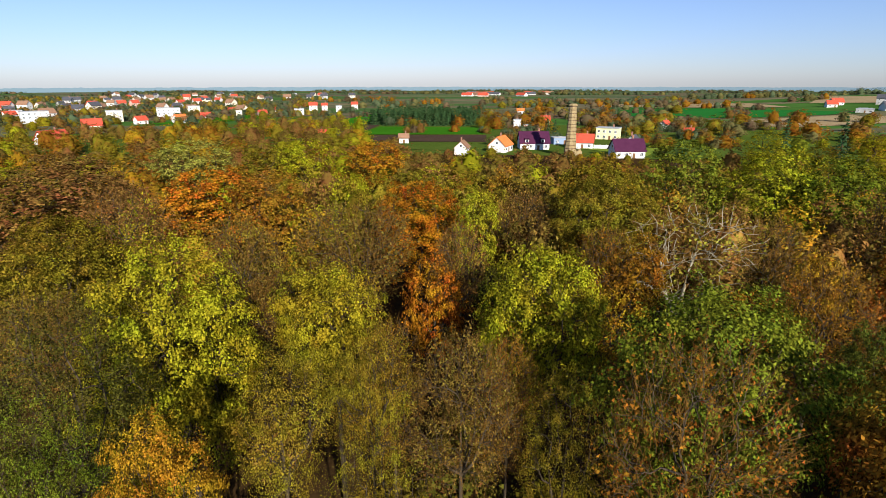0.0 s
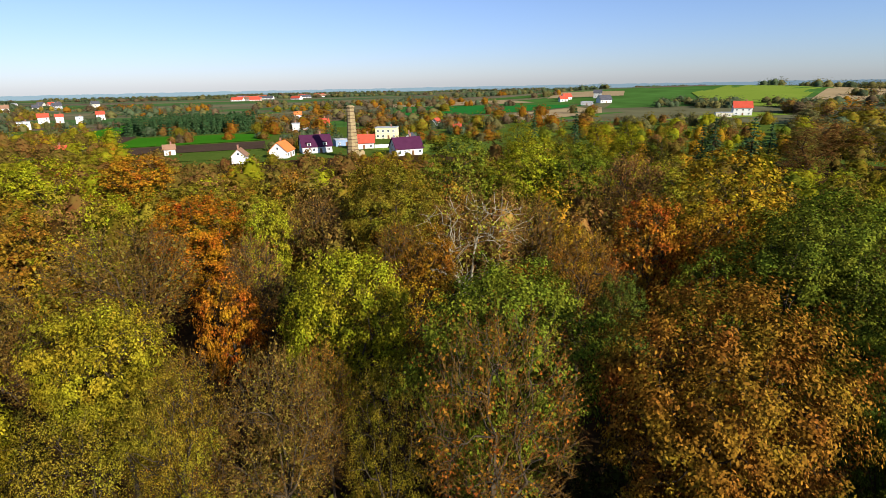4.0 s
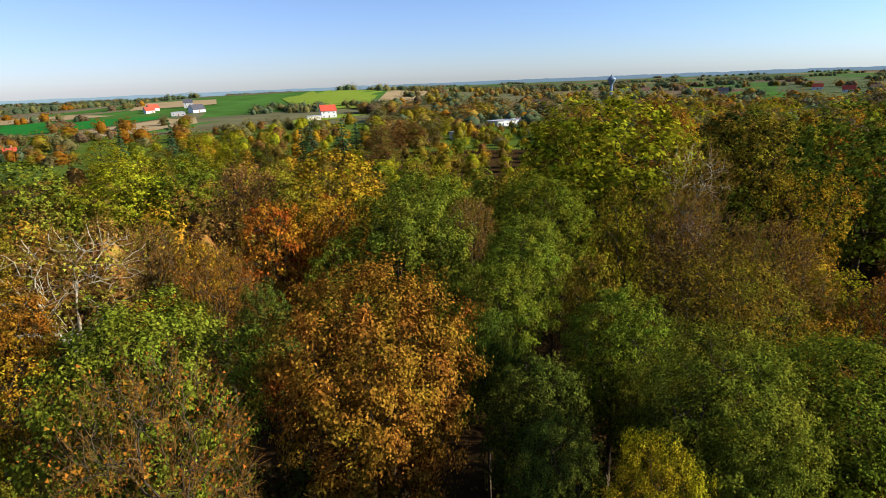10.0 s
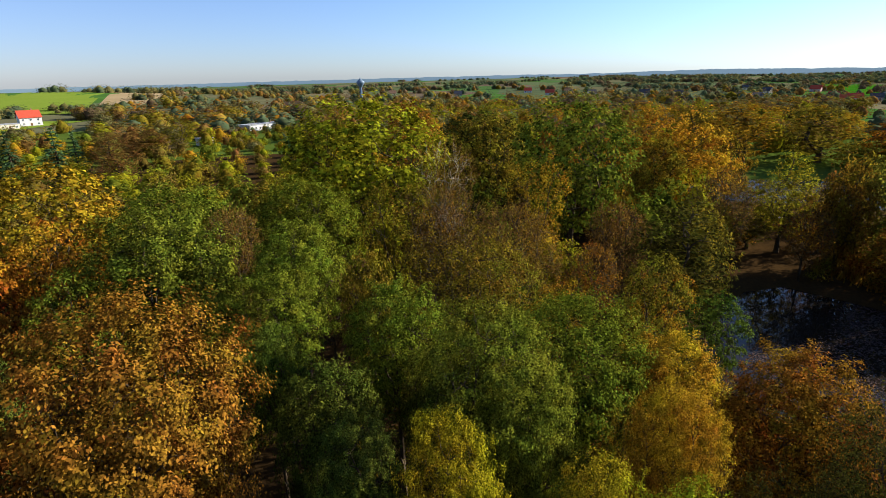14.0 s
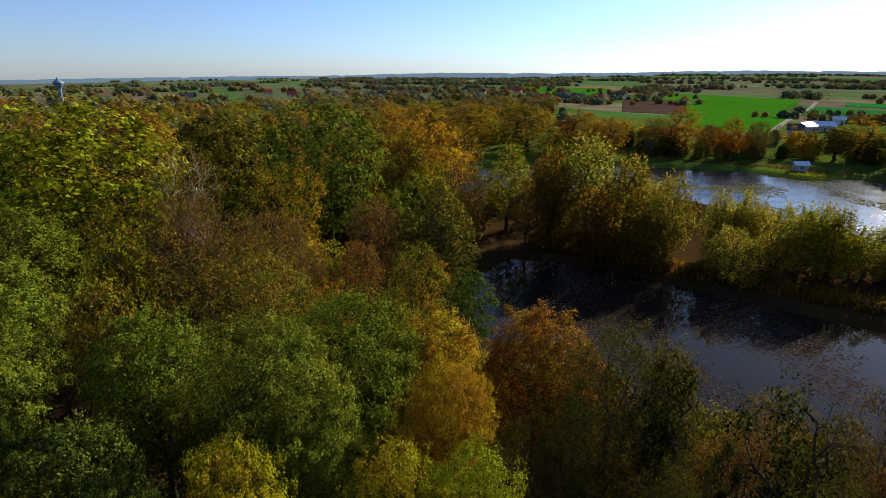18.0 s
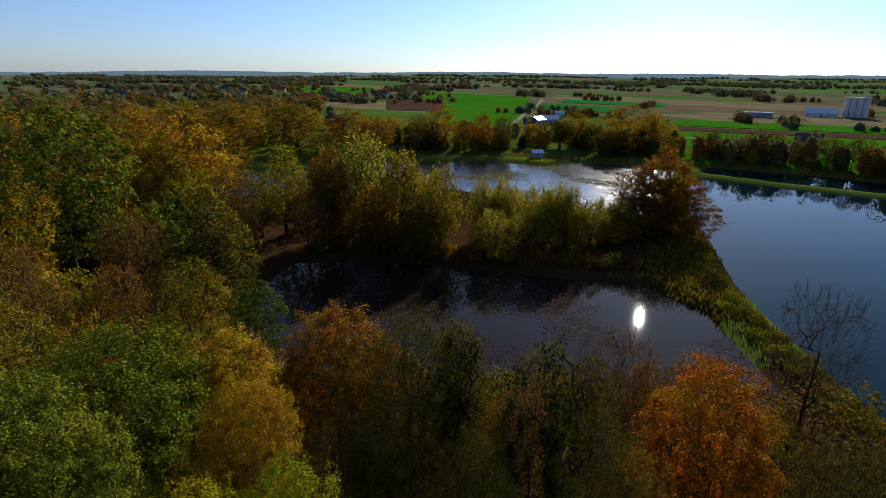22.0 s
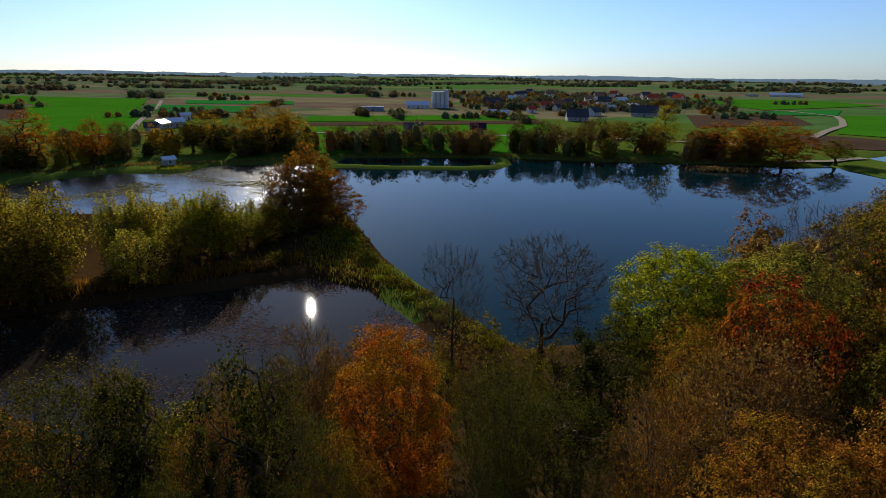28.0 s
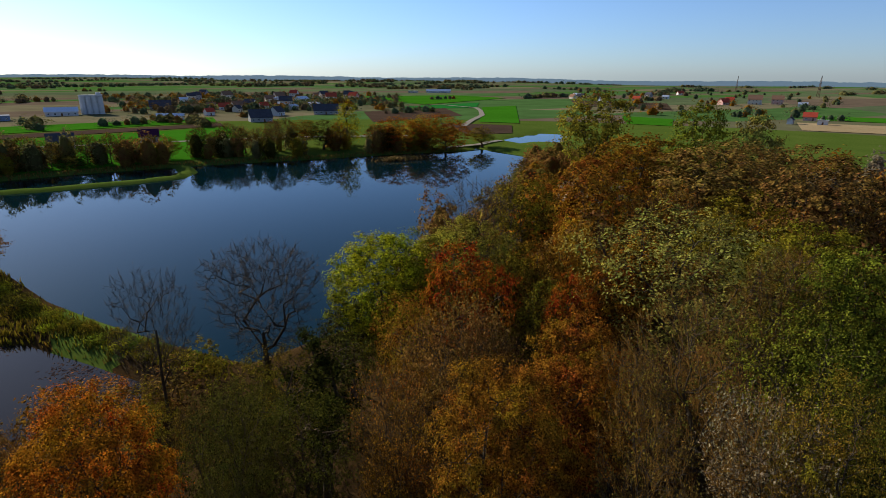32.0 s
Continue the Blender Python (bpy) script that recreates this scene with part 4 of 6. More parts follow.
# ---- the wood between the single trees ----
# low growth only, where the houses show over the wood
GAPS = [(66.5, 74.5, 135, 5), (-2, 27, 185, 6)]


def low_here(x, y, h):
    az, r = math.degrees(math.atan2(x, y)), math.hypot(x, y)
    for a0, a1, r0, most in GAPS:
        if a0 < az < a1 and r0 < r < 365:
            h = min(h, most)
    return h


def fill(az0, az1, r0, r1, count, kinds, tall, width, room=0.8):
    """Trees at random in a sector of the wood, off the water and clear of the others."""
    done = 0
    for _ in range(count * 12):
        if done >= count:
            break
        r = math.sqrt(rng.uniform(r0 * r0, r1 * r1))
        x, y = polar(rng.uniform(az0, az1), r)
        w = rng.uniform(*width)
        if not free_spot(x, y, w * room) or shore([x], [y])[0] < 2.5:
            continue
        kind, hue = kinds[int(rng.integers(len(kinds)))]
        taken.append((x, y, w * room))
        if r > 72:
            h = low_here(x, y, rng.uniform(*tall))
            into_mass(hue, "leafy_mass" if r < 140 else "leafy_joined", x, y, h, min(w, 1.1 * h))
        else:
            tree(kind, x, y, rng.uniform(*tall), w, hue)
        done += 1


L, B = "leafy", "bare"
NORTH = [(L, "olive"), (B, "twig"), (L, "rust"), (L, "olive"), (B, "brown"), (L, "amber"), (L, "brown"), (L, "yellow_green"), (B, "twig"), (L, "olive"), (L, "brown"), (L, "gold")]
EAST = [(L, "green"), (L, "yellow_green"), (L, "olive"), (L, "yellow_green"), (B, "twig"), (L, "green"), (L, "gold"), (L, "olive")]
WEST = [(L, "brown"), (B, "twig"), (L, "rust"), (L, "orange"), (B, "brown"), (L, "olive"), (B, "grey")]
UNDER = [(B, "twig"), (B, "rust"), ("thin", "olive"), (B, "brown"), ("thin", "gold"), (L, "dark")]
fill(-50, 50, 18, 70, 28, UNDER, (10, 14), (6, 9))
fill(50, 118, 16, 70, 24, UNDER + [(L, "deep_green"), (L, "green")], (10, 14), (6, 9))
fill(118, 215, 14, 50, 14, [("thin", "dark"), (B, "rust"), ("thin", "olive"), (B, "brown")], (8, 12), (5, 7))
fill(205, 255, 16, 70, 36, UNDER, (10, 14), (6, 9))
fill(-50, 50, 70, 120, 60, NORTH, (14, 17), (8, 12))
fill(50, 118, 70, 120, 50, EAST, (14, 17), (8, 12))
fill(205, 255, 70, 120, 36, WEST, (12, 15), (8, 11))
fill(-50, 32, 120, 195, 150, NORTH, (9, 14), (9, 13))
fill(-4, 30, 195, 232, 34, NORTH, (4, 6.5), (7, 10))
fill(-50, -4, 195, 245, 70, NORTH, (8, 12), (9, 13))
fill(92, 120, 66, 118, 26, EAST, (13, 17), (8, 11))
fill(-50, -8, 245, 380, 110, NORTH, (8, 13), (9, 13))
fill(32, 75, 120, 200, 90, EAST, (6, 10), (9, 13))
fill(32, 75, 200, 330, 130, EAST + [(L, "brown")], (5, 9), (8, 12))
fill(75, 112, 120, 400, 200, NORTH + EAST, (10, 16), (9, 14))
fill(112, 124, 240, 420, 40, NORTH + EAST, (10, 16), (9, 14))
fill(218, 255, 120, 210, 110, WEST, (11, 14), (8, 12))
fill(112, 250, 12, 56, 70, [("shrub", "dark"), ("shrub", "brown"), ("shrub", "olive"), ("shrub", "rust")], (3.5, 7), (5, 8), 0.5)
fill(-50, 112, 14, 60, 60, [("shrub", "olive"), ("shrub", "brown"), ("shrub", "dark")], (4, 8), (5, 8), 0.5)

# ---- farther woods, hedges and orchards ----
def belt(az0, az1, r0, r1, count, tall, hues, slim=0.8, kind="leafy_joined", row=1):
    """Trees in a sector: singly, or in hedge-like rows."""
    for _ in range(max(1, count // row)):
        r, az = math.exp(rng.uniform(math.log(r0), math.log(r1))), rng.uniform(az0, az1)
        x, y = polar(az, r)
        way = rng.uniform(0.1, 0.5) + (1.57 if rng.random() < 0.15 else 0)
        for i in range(row):
            h = low_here(x, y, rng.uniform(*tall))
            if kind == "clump":
                h *= 0.8
            w = h * slim * rng.uniform(0.8, 1.3) * (1.7 if kind == "clump" else 1.25)
            if r > 330 or shore([x], [y])[0] > 1.5:
                into_mass(hues[int(rng.integers(len(hues)))], kind, x, y, h, w)
            x, y = x + math.cos(way) * w * 0.8 + rng.normal() * w * 0.2, y + math.sin(way) * w * 0.8 + rng.normal() * w * 0.3


# distant crowns, coarser the farther off they stand
stock("clump", BARK, LEAF_FAR, [leafy(22, 14, 0.0, U, n, 84, 2.0, 3, 0.4, 0.1, core=3) for n in (14, 16, 12)], (22, 14))
stock("fir_clump", BARK, NEEDLE, [conifer(tiers=7, fronds=3, size=1.5)], (18, 7))
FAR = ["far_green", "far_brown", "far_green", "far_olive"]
# far hues are greyed and lightened, so aerial haze sits in the leaf colour
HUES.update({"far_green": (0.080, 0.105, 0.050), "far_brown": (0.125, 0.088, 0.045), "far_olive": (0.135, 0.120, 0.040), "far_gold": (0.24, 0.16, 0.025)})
WORDS.update({"far_green": "haze-dulled green", "far_brown": "brown", "far_olive": "olive", "far_gold": "golden"})
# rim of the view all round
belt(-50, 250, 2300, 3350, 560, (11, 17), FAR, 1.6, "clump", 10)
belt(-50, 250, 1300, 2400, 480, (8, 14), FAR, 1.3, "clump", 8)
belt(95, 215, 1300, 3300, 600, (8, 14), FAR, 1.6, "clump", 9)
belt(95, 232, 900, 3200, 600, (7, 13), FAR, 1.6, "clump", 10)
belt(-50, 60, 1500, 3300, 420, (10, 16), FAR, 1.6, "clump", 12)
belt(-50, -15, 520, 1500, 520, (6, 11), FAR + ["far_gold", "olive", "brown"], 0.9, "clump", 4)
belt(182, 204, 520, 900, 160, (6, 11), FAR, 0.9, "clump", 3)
# north: between the town's houses
belt(-50, -14, 600, 1300, 420, (6, 12), FAR + ["olive", "far_gold"], 0.9, "clump", 4)
belt(-50, -12, 390, 600, 150, (5, 9), ["olive", "far_olive", "brown", "far_green", "yellow"], 0.9, "leafy_joined", 3)
belt(4, 30, 275, 420, 70, (5, 9), ["brown", "olive", "far_olive", "rust", "far_green"], 0.9, "leafy_joined", 3)
belt(-12, 34, 600, 1000, 130, (8, 14), ["far_olive", "far_brown", "rust", "far_green"], 0.9, "clump", 5)
belt(-5, 40, 330, 520, 60, (7, 12), ["brown", "olive", "far_olive", "rust"], 0.9)
belt(3, 24, 420, 900, 80, (8, 14), ["rust", "far_olive", "far_brown", "olive"], 0.9, "clump")
belt(24, 40, 1000, 1300, 70, (10, 16), ["far_green", "far_olive"], 0.9, "clump")
belt(-13, 30, 320, 640, 100, (5, 9), ["brown", "far_brown", "far_olive", "far_green"], 0.9, "leafy_joined", 3)
# east: farm hedges and the village under the ridge
belt(40, 62, 330, 420, 40, (7, 11), ["olive", "far_olive", "brown", "yellow_green"], 0.9)
belt(44, 58, 560, 640, 60, (7, 11), ["far_green", "far_olive"], 0.9, "clump")
belt(52, 80, 980, 1150, 70, (12, 18), ["far_green", "far_olive"], 1.0, "clump")
belt(58, 112, 330, 760, 420, (8, 15), FAR + ["olive", "far_gold", "rust"], 0.9, "clump", 3)
belt(55, 126, 240, 520, 200, (9, 14), ["olive", "brown", "far_olive", "far_brown", "twig"], 1.0, "leafy_joined", 3)
belt(62, 128, 300, 1100, 620, (8, 14), FAR + ["olive", "brown", "far_gold", "far_olive"], 0.9, "clump", 3)
belt(64, 118, 1000, 1900, 420, (8, 14), FAR, 1.1, "clump", 6)
belt(100, 140, 560, 900, 190, (6, 11), FAR + ["brown"], 0.9, "clump")
belt(112, 126, 300, 460, 60, (8, 14), ["olive", "gold", "dark", "far_olive"], 0.9)
# south: field copses and village trees
for az, r, n, wide in ((136, 900, 26, 3.0), (141, 1050, 18, 1.5), (148, 760, 14, 1.2), (152, 1150, 24, 2.5), (167, 900, 34, 1.8), (164, 980, 18, 1.5), (170, 760, 14, 1.5), (200, 1500, 24, 2.5), (125, 1500, 30, 4), (158, 1700, 40, 5), (178, 1900, 60, 7), (190, 2100, 40, 6)):
    belt(az - wide, az + wide, r * 0.95, r * 1.06, n, (8, 14), FAR, 0.9, "clump")
belt(176, 204, 520, 900, 200, (6, 11), ["far_brown", "far_green", "rust", "far_olive", "brown"], 0.9, "clump")
belt(126, 212, 420, 1300, 260, (5, 10), FAR + ["brown"], 0.9, "clump", 6)
belt(222, 245, 520, 1300, 120, (6, 11), FAR + ["rust"], 0.9, "clump")
belt(158, 207, 240, 268, 90, (8, 14), ["dark", "olive", "far_olive", "brown"], 0.5, "leafy_joined", 2)
belt(130, 160, 240, 290, 60, (6, 12), ["dark", "olive", "far_olive", "gold"], 0.7)
# the dark plantation behind the meadow
for k in range(230):
    a, b = rng.uniform(0, 1), rng.uniform(0, 1)
    x, y = -62 + 84 * a + 14 * b, 412 - 8 * a + 60 * b
    into_mass("fir", "fir_clump", x, y, rng.uniform(10, 13), 5.5)
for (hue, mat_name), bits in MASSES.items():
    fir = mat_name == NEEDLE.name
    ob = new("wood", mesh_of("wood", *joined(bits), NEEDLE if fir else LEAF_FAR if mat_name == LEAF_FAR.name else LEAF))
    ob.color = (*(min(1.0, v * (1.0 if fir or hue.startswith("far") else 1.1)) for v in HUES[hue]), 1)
    tagged(ob, ("plantation of dark green conifers beside a meadow" if fir else "distant wood and hedges with %s autumn leaves" % WORDS[hue]), "woodland", kind="stuff")
# single dark conifers in the gardens
for x, y, h, w in ((104, 235, 10, 5), (58, 300, 12, 6), (63, 304, 11, 6), (98, 290, 9, 5)):
    planted("conifer", x, y, h, w, "fir")

# ---- houses and fields ----
PLASTER = {
    "white": mottled("white plaster", (0.50, 0.48, 0.45), (0.64, 0.63, 0.60), 0.4, 12, 0.85, 0.1), "cream": mottled("cream plaster", (0.55, 0.48, 0.36), (0.68, 0.61, 0.48), 0.4, 12, 0.85, 0.1),
    "yellow": mottled("yellow plaster", (0.62, 0.55, 0.28), (0.74, 0.68, 0.40), 0.4, 12, 0.85, 0.1), "pink": mottled("pinkish plaster", (0.50, 0.30, 0.24), (0.62, 0.40, 0.33), 0.4, 12, 0.85, 0.1),
    "grey": mottled("grey render", (0.26, 0.25, 0.24), (0.40, 0.39, 0.37), 0.4, 12, 0.85, 0.1), "blue": mottled("blue-grey sheeting", (0.16, 0.22, 0.32), (0.24, 0.31, 0.42), 0.4, 12, 0.6, 0.1),
    "red": mottled("red brick", (0.26, 0.09, 0.06), (0.38, 0.15, 0.10), 0.6, 14, 0.9, 0.2),
}
ROOF = {
    "orange_tile": mottled("orange roof tiles", (0.50, 0.13, 0.035), (0.66, 0.20, 0.06), 0.5, 14, 0.7, 0.3), "red_tile": mottled("red roof tiles", (0.36, 0.05, 0.03), (0.50, 0.09, 0.05), 0.5, 14, 0.7, 0.3),
    "plum": mottled("plum roof tiles", (0.045, 0.012, 0.032), (0.075, 0.022, 0.05), 0.5, 14, 0.6, 0.3), "brown_tile": mottled("brown roof tiles", (0.18, 0.10, 0.06), (0.28, 0.16, 0.10), 0.5, 14, 0.8, 0.3),
    "dark_roof": mottled("dark slate roof", (0.045, 0.045, 0.055), (0.09, 0.09, 0.10), 0.5, 14, 0.6, 0.3), "grey_roof": mottled("grey felt roof", (0.24, 0.25, 0.26), (0.36, 0.37, 0.38), 0.4, 10, 0.8, 0.2),
    "metal": mottled("galvanised roof sheets", (0.50, 0.52, 0.55), (0.66, 0.68, 0.70), 0.4, 10, 0.35, 0.1, 0.6, gloss=0.5),
}
GLASS, _n, _l, _b = material("dark window glass", 0.08)
_b.inputs["Base Color"].default_value = (0.03, 0.04, 0.05, 1)
FRAME = mottled("white window frames", (0.70, 0.70, 0.68), (0.82, 0.82, 0.80), 2.0, 6, 0.6, 0.0)
WOOD_DOOR = mottled("brown door wood", (0.12, 0.06, 0.03), (0.20, 0.11, 0.06), 3.0, 8, 0.6, 0.2)
BRICK_RED = mottled("weathered chimney brick", (0.22, 0.10, 0.07), (0.36, 0.19, 0.13), 1.5, 10, 0.9, 0.4)


def part(name, bm, mat, parent, label=""):
    me = bpy.data.meshes.new(name)
    bm.normal_update()
    bm.to_mesh(me), bm.free()
    me.materials.append(mat)
    ob = new(name, me)
    ob.parent = parent
    return tagged(ob, label)


def boxes(*items):
    """Boxes of (centre, size), bevelled a little, in one mesh."""
    bm = bmesh.new()
    for c, s in items:
        bmesh.ops.create_cube(bm, size=1, matrix=Matrix.Translation(c) @ Matrix.Diagonal((*s, 1)))
    return bm


def prism(points, x0, x1):
    """A closed outline in y and z, drawn out along x."""
    bm = bmesh.new()
    a, b = [bm.verts.new((x0, y, z)) for y, z in points], [bm.verts.new((x1, y, z)) for y, z in points]
    bm.faces.new(a), bm.faces.new(b[::-1])
    for i in range(len(points)):
        j = (i + 1) % len(points)
        bm.faces.new((a[j], a[i], b[i], b[j]))
    bmesh.ops.recalc_face_normals(bm, faces=bm.faces)
    return bm


def house(name, x, y, turn, w, storeys, wall, roof, label):
    """A house: walls with gables, a roof with eaves, windows in frames, a door and a chimney."""
    near = math.hypot(x, y) < 430
    root = new(name)
    tagged(root, label, {"hut": "hut", "barn": "barn", "shed": "shed", "building": "building"}.get(name, "house"), "buildings")
    d = min(max(w * 0.75, 3.0), 11.0)
    h = 2.9 * storeys + (0.4 if name != "hut" else -0.6)
    flat = roof == "grey_roof"
    rise = 0.35 if flat else d * (0.45 if roof != "metal" else 0.26)
    root.matrix_world = pose(x, y, height(x, y), 0, 0, turn)
    wb = [(-d / 2, -0.8), (d / 2, -0.8), (d / 2, h), (0, h + (0 if flat else rise)), (-d / 2, h)]
    part("wall", prism(wb, -w / 2, w / 2), PLASTER[wall], root)
    o, k = 0.55, 0.22
    sl = rise / (d / 2)
    if flat:
        roof_ob = part("roof", boxes(((0, 0, h + 0.18), (w + 0.6, d + 0.6, 0.34)), ((0, 0, h + 0.42), (w * 0.3, d * 0.3, 0.3))), ROOF[roof], root)
    else:
        out = [(-d / 2 - o, h - o * sl), (0, h + rise), (d / 2 + o, h - o * sl), (d / 2 + o, h - o * sl + k), (0, h + rise + k * 1.3), (-d / 2 - o, h - o * sl + k)]
        roof_ob = part("roof", prism(out, -w / 2 - 0.5, w / 2 + 0.5), ROOF[roof], root)
    if name not in ("shed", "hut", "barn"):
        part("chimney", boxes(((w * 0.2, d * 0.12, h + rise + 0.5), (0.7, 0.6, 1.8)), ((w * 0.2, d * 0.12, h + rise + 1.45), (0.85, 0.75, 0.12))), BRICK_RED, roof_ob)
    step = 3.0 if near else 3.6
    count = max(1, int(w / step)) if name != "hut" else 1
    for s in range(storeys):
        for i in range(count):
            cx, cz = (i - (count - 1) / 2) * (w / count), 1.55 + 2.9 * s - (0.3 if name == "hut" else 0)
            if s == 0 and i == count // 2 and name != "hut":
                part("door", boxes(((cx, -d / 2 - 0.05, 1.05), (1.1, 0.14, 2.1)), ((cx, -d / 2 - 0.2, 0.05), (1.6, 0.5, 0.2))), WOOD_DOOR, root)
                continue
            win = part("window", boxes(((cx, -d / 2 - 0.03, cz), (1.3, 0.12, 1.4)), ((cx, -d / 2 - 0.08, cz - 0.74), (1.5, 0.24, 0.07))), FRAME, root)
            part("pane", boxes(((cx - 0.3, -d / 2 - 0.10, cz), (0.5, 0.04, 1.2)), ((cx + 0.3, -d / 2 - 0.10, cz), (0.5, 0.04, 1.2))), GLASS, win)
    if near and not flat and name == "house":
        for side in (-1, 1):
            win = part("window", boxes(((side * (w / 2 + 0.03), 0, h + rise * 0.3), (0.12, 1.1, 1.2))), FRAME, root)
            part("pane", boxes(((side * (w / 2 + 0.10), 0, h + rise * 0.3), (0.04, 0.9, 1.0))), GLASS, win)
    if "dormers" in label:
        for cx in (-w * 0.27, w * 0.27):
            dormer = part("dormer", prism([(-d * 0.5, h - 0.1), (-d * 0.12, h - 0.1), (-d * 0.12, h + 1.7), (-d * 0.5, h + 1.7)], cx - 0.9, cx + 0.9), PLASTER[wall], roof_ob)
            dormer["label"] = "small white dormer with a window"
            part("dormer_roof", prism([(-d * 0.55, h + 1.65), (0, h + 2.1), (0, h + 2.3), (-d * 0.55, h + 1.85)], cx - 1.15, cx + 1.15), ROOF[roof], roof_ob)
            part("pane", boxes(((cx, -d * 0.5 - 0.02, h + 0.85), (1.1, 0.05, 1.0))), GLASS, roof_ob)
    return root


def field(corners, mat, label):
    """A field laid over the lie of the land, with its own straight borders."""
    k = 14
    u, v = np.meshgrid(np.linspace(0, 1, k), np.linspace(0, 1, k), indexing="ij")
    c = np.array(corners, float)
    p = (1 - u)[..., None] * (1 - v)[..., None] * c[0] + u[..., None] * (1 - v)[..., None] * c[1] + u[..., None] * v[..., None] * c[2] + (1 - u)[..., None] * v[..., None] * c[3]
    far = float(np.hypot(*c.mean(0)))
    z = land(p[..., 0], p[..., 1]) + 0.12 + far * 0.0004
    f = grid_faces(k, k)
    a, b, d = (np.r_[c[i], 0] for i in (0, 1, 3))
    if np.cross(b - a, d - a)[2] < 0:
        f = f[:, ::-1]
    # grid_faces runs rows along u
    ob = new("field", mesh_of("field", np.stack([p[..., 0], p[..., 1], z], -1).reshape(-1, 3), f[:, ::-1], mat, True))
    return tagged(ob, label, "field", kind="structure")


house("house", 27.6, 255.3, 64, 10.8, 1, "white", "orange_tile", "small white house with a bright orange gabled roof")
house("house", 44.8, 266.5, 0, 14.1, 1, "white", "plum", "white house with a dark purple roof and dormers")
house("house", 9.0, 245.6, 78, 7.8, 1, "white", "brown_tile", "small white house with a brown roof among trees")
house("house", 95.4, 311.5, -27, 12.4, 2, "yellow", "grey_roof", "pale yellow two-storey house with a flat grey roof")
house("house", 80.6, 234.8, 1, 12.9, 1, "white", "plum", "white house with a dark plum hipped roof")
house("house", 91.2, 258.6, 61, 10.9, 1, "white", "dark_roof", "white house with a dark grey roof behind a garden")
house("house", 52.4, 382.4, 72, 5.6, 2, "white", "grey_roof", "white gable house beyond the meadow")
house("house", 58.9, 373.0, -9, 6.2, 1, "pink", "grey_roof", "pinkish house beyond the meadow")
house("house", 78.4, 422.9, -1, 8.8, 1, "cream", "red_tile", "cream house with a red roof among garden trees")
house("house", 69.6, 268.2, -15, 10.2, 1, "white", "red_tile", "white house with a red roof beside the old chimney")
house("shed", 62.1, 286.2, 3, 7.8, 1, "blue", "grey_roof", "long shed with blue walls and a grey roof")
house("house", 79.3, 558.0, -8, 6.9, 1, "white", "orange_tile", "white house with a red-orange roof")
house("house", 154.0, 376.6, 38, 6.3, 1, "white", "red_tile", "house with a bright red roof among trees")
house("house", 146.5, 322.4, -24, 5.0, 1, "white", "red_tile", "house with a bright red roof among trees")
house("house", 386.5, 546.8, -15, 9.1, 1, "white", "red_tile", "farmhouse with a red roof at the field's edge")
house("shed", 369.6, 479.5, -38, 12.9, 1, "grey", "grey_roof", "long grey shed at the field's edge")
house("house", -203.4, 281.7, 66, 13.0, 1, "white", "red_tile", "white house with a faded red roof at the wood's edge")
house("house", -244.4, 379.5, 33, 11.9, 1, "cream", "red_tile", "low house with a bright red roof")
house("building", -332.2, 445.1, 42, 19.0, 3, "white", "grey_roof", "large white public building with tall windows")
house("building", -404.4, 519.1, 38, 10.2, 2, "white", "grey_roof", "long white block in the town")
house("house", -239.0, 431.7, 59, 8.5, 1, "white", "red_tile", "white house with a red roof at the field's edge")
house("house", -213.2, 443.4, 66, 10.1, 1, "white", "orange_tile", "white house with an orange roof at the field's edge")
house("house", -209.8, 484.2, 23, 8.0, 1, "white", "red_tile", "white house with a red roof in the town")
house("building", -250.3, 500.4, 27, 19.2, 3, "white", "grey_roof", "long white apartment block in the town")
house("building", -274.2, 457.2, 31, 11.9, 3, "cream", "grey_roof", "cream apartment block in the town")
house("building", -246.2, 543.5, 24, 10.7, 3, "cream", "grey_roof", "cream apartment block in the town")
house("house", -191.8, 516.0, 20, 5.3, 2, "cream", "grey_roof", "cream house in the town")
house("house", -175.4, 533.0, 38, 7.7, 1, "pink", "red_tile", "pink house with a red roof")
house("house", -144.2, 550.8, 15, 9.1, 2, "white", "grey_roof", "white two-storey house in the town")
house("house", -150.8, 640.5, 13, 9.2, 2, "white", "red_tile", "white house with a red roof in the town")
house("house", -116.2, 614.3, 11, 6.3, 2, "white", "grey_roof", "white house with a flat roof in the town")
house("house", -137.4, 639.6, 12, 6.6, 2, "white", "red_tile", "white house with a red roof in the town")
house("house", -106.6, 666.1, 9, 7.6, 2, "white", "red_tile", "white house with a red roof in the town")
house("house", -228.7, 593.7, 21, 6.1, 1, "white", "red_tile", "white house with a red roof in the town")
house("house", -179.6, 593.1, 47, 6.1, 1, "cream", "red_tile", "cream house with a red roof in the town")
house("house", -69.3, 302.7, 13, 8.3, 1, "white", "red_tile", "low house with a red roof in the wood")
house("house", -20.9, 290.4, 4, 5.0, 1, "white", "brown_tile", "small house in the orchard")
house("house", 105.4, 1326.5, -5, 11.5, 1, "white", "orange_tile", "white house with an orange roof")
house("house", 386.0, 306.5, -42, 13.1, 2, "white", "red_tile", "white house with a bright red roof on the hillside")
house("shed", 363.4, 304.2, -40, 11.4, 1, "cream", "grey_roof", "long grey farm shed on the hillside")
house("house", 405.9, 567.4, -6, 10.8, 1, "white", "red_tile", "farmhouse with a red roof among the fields")
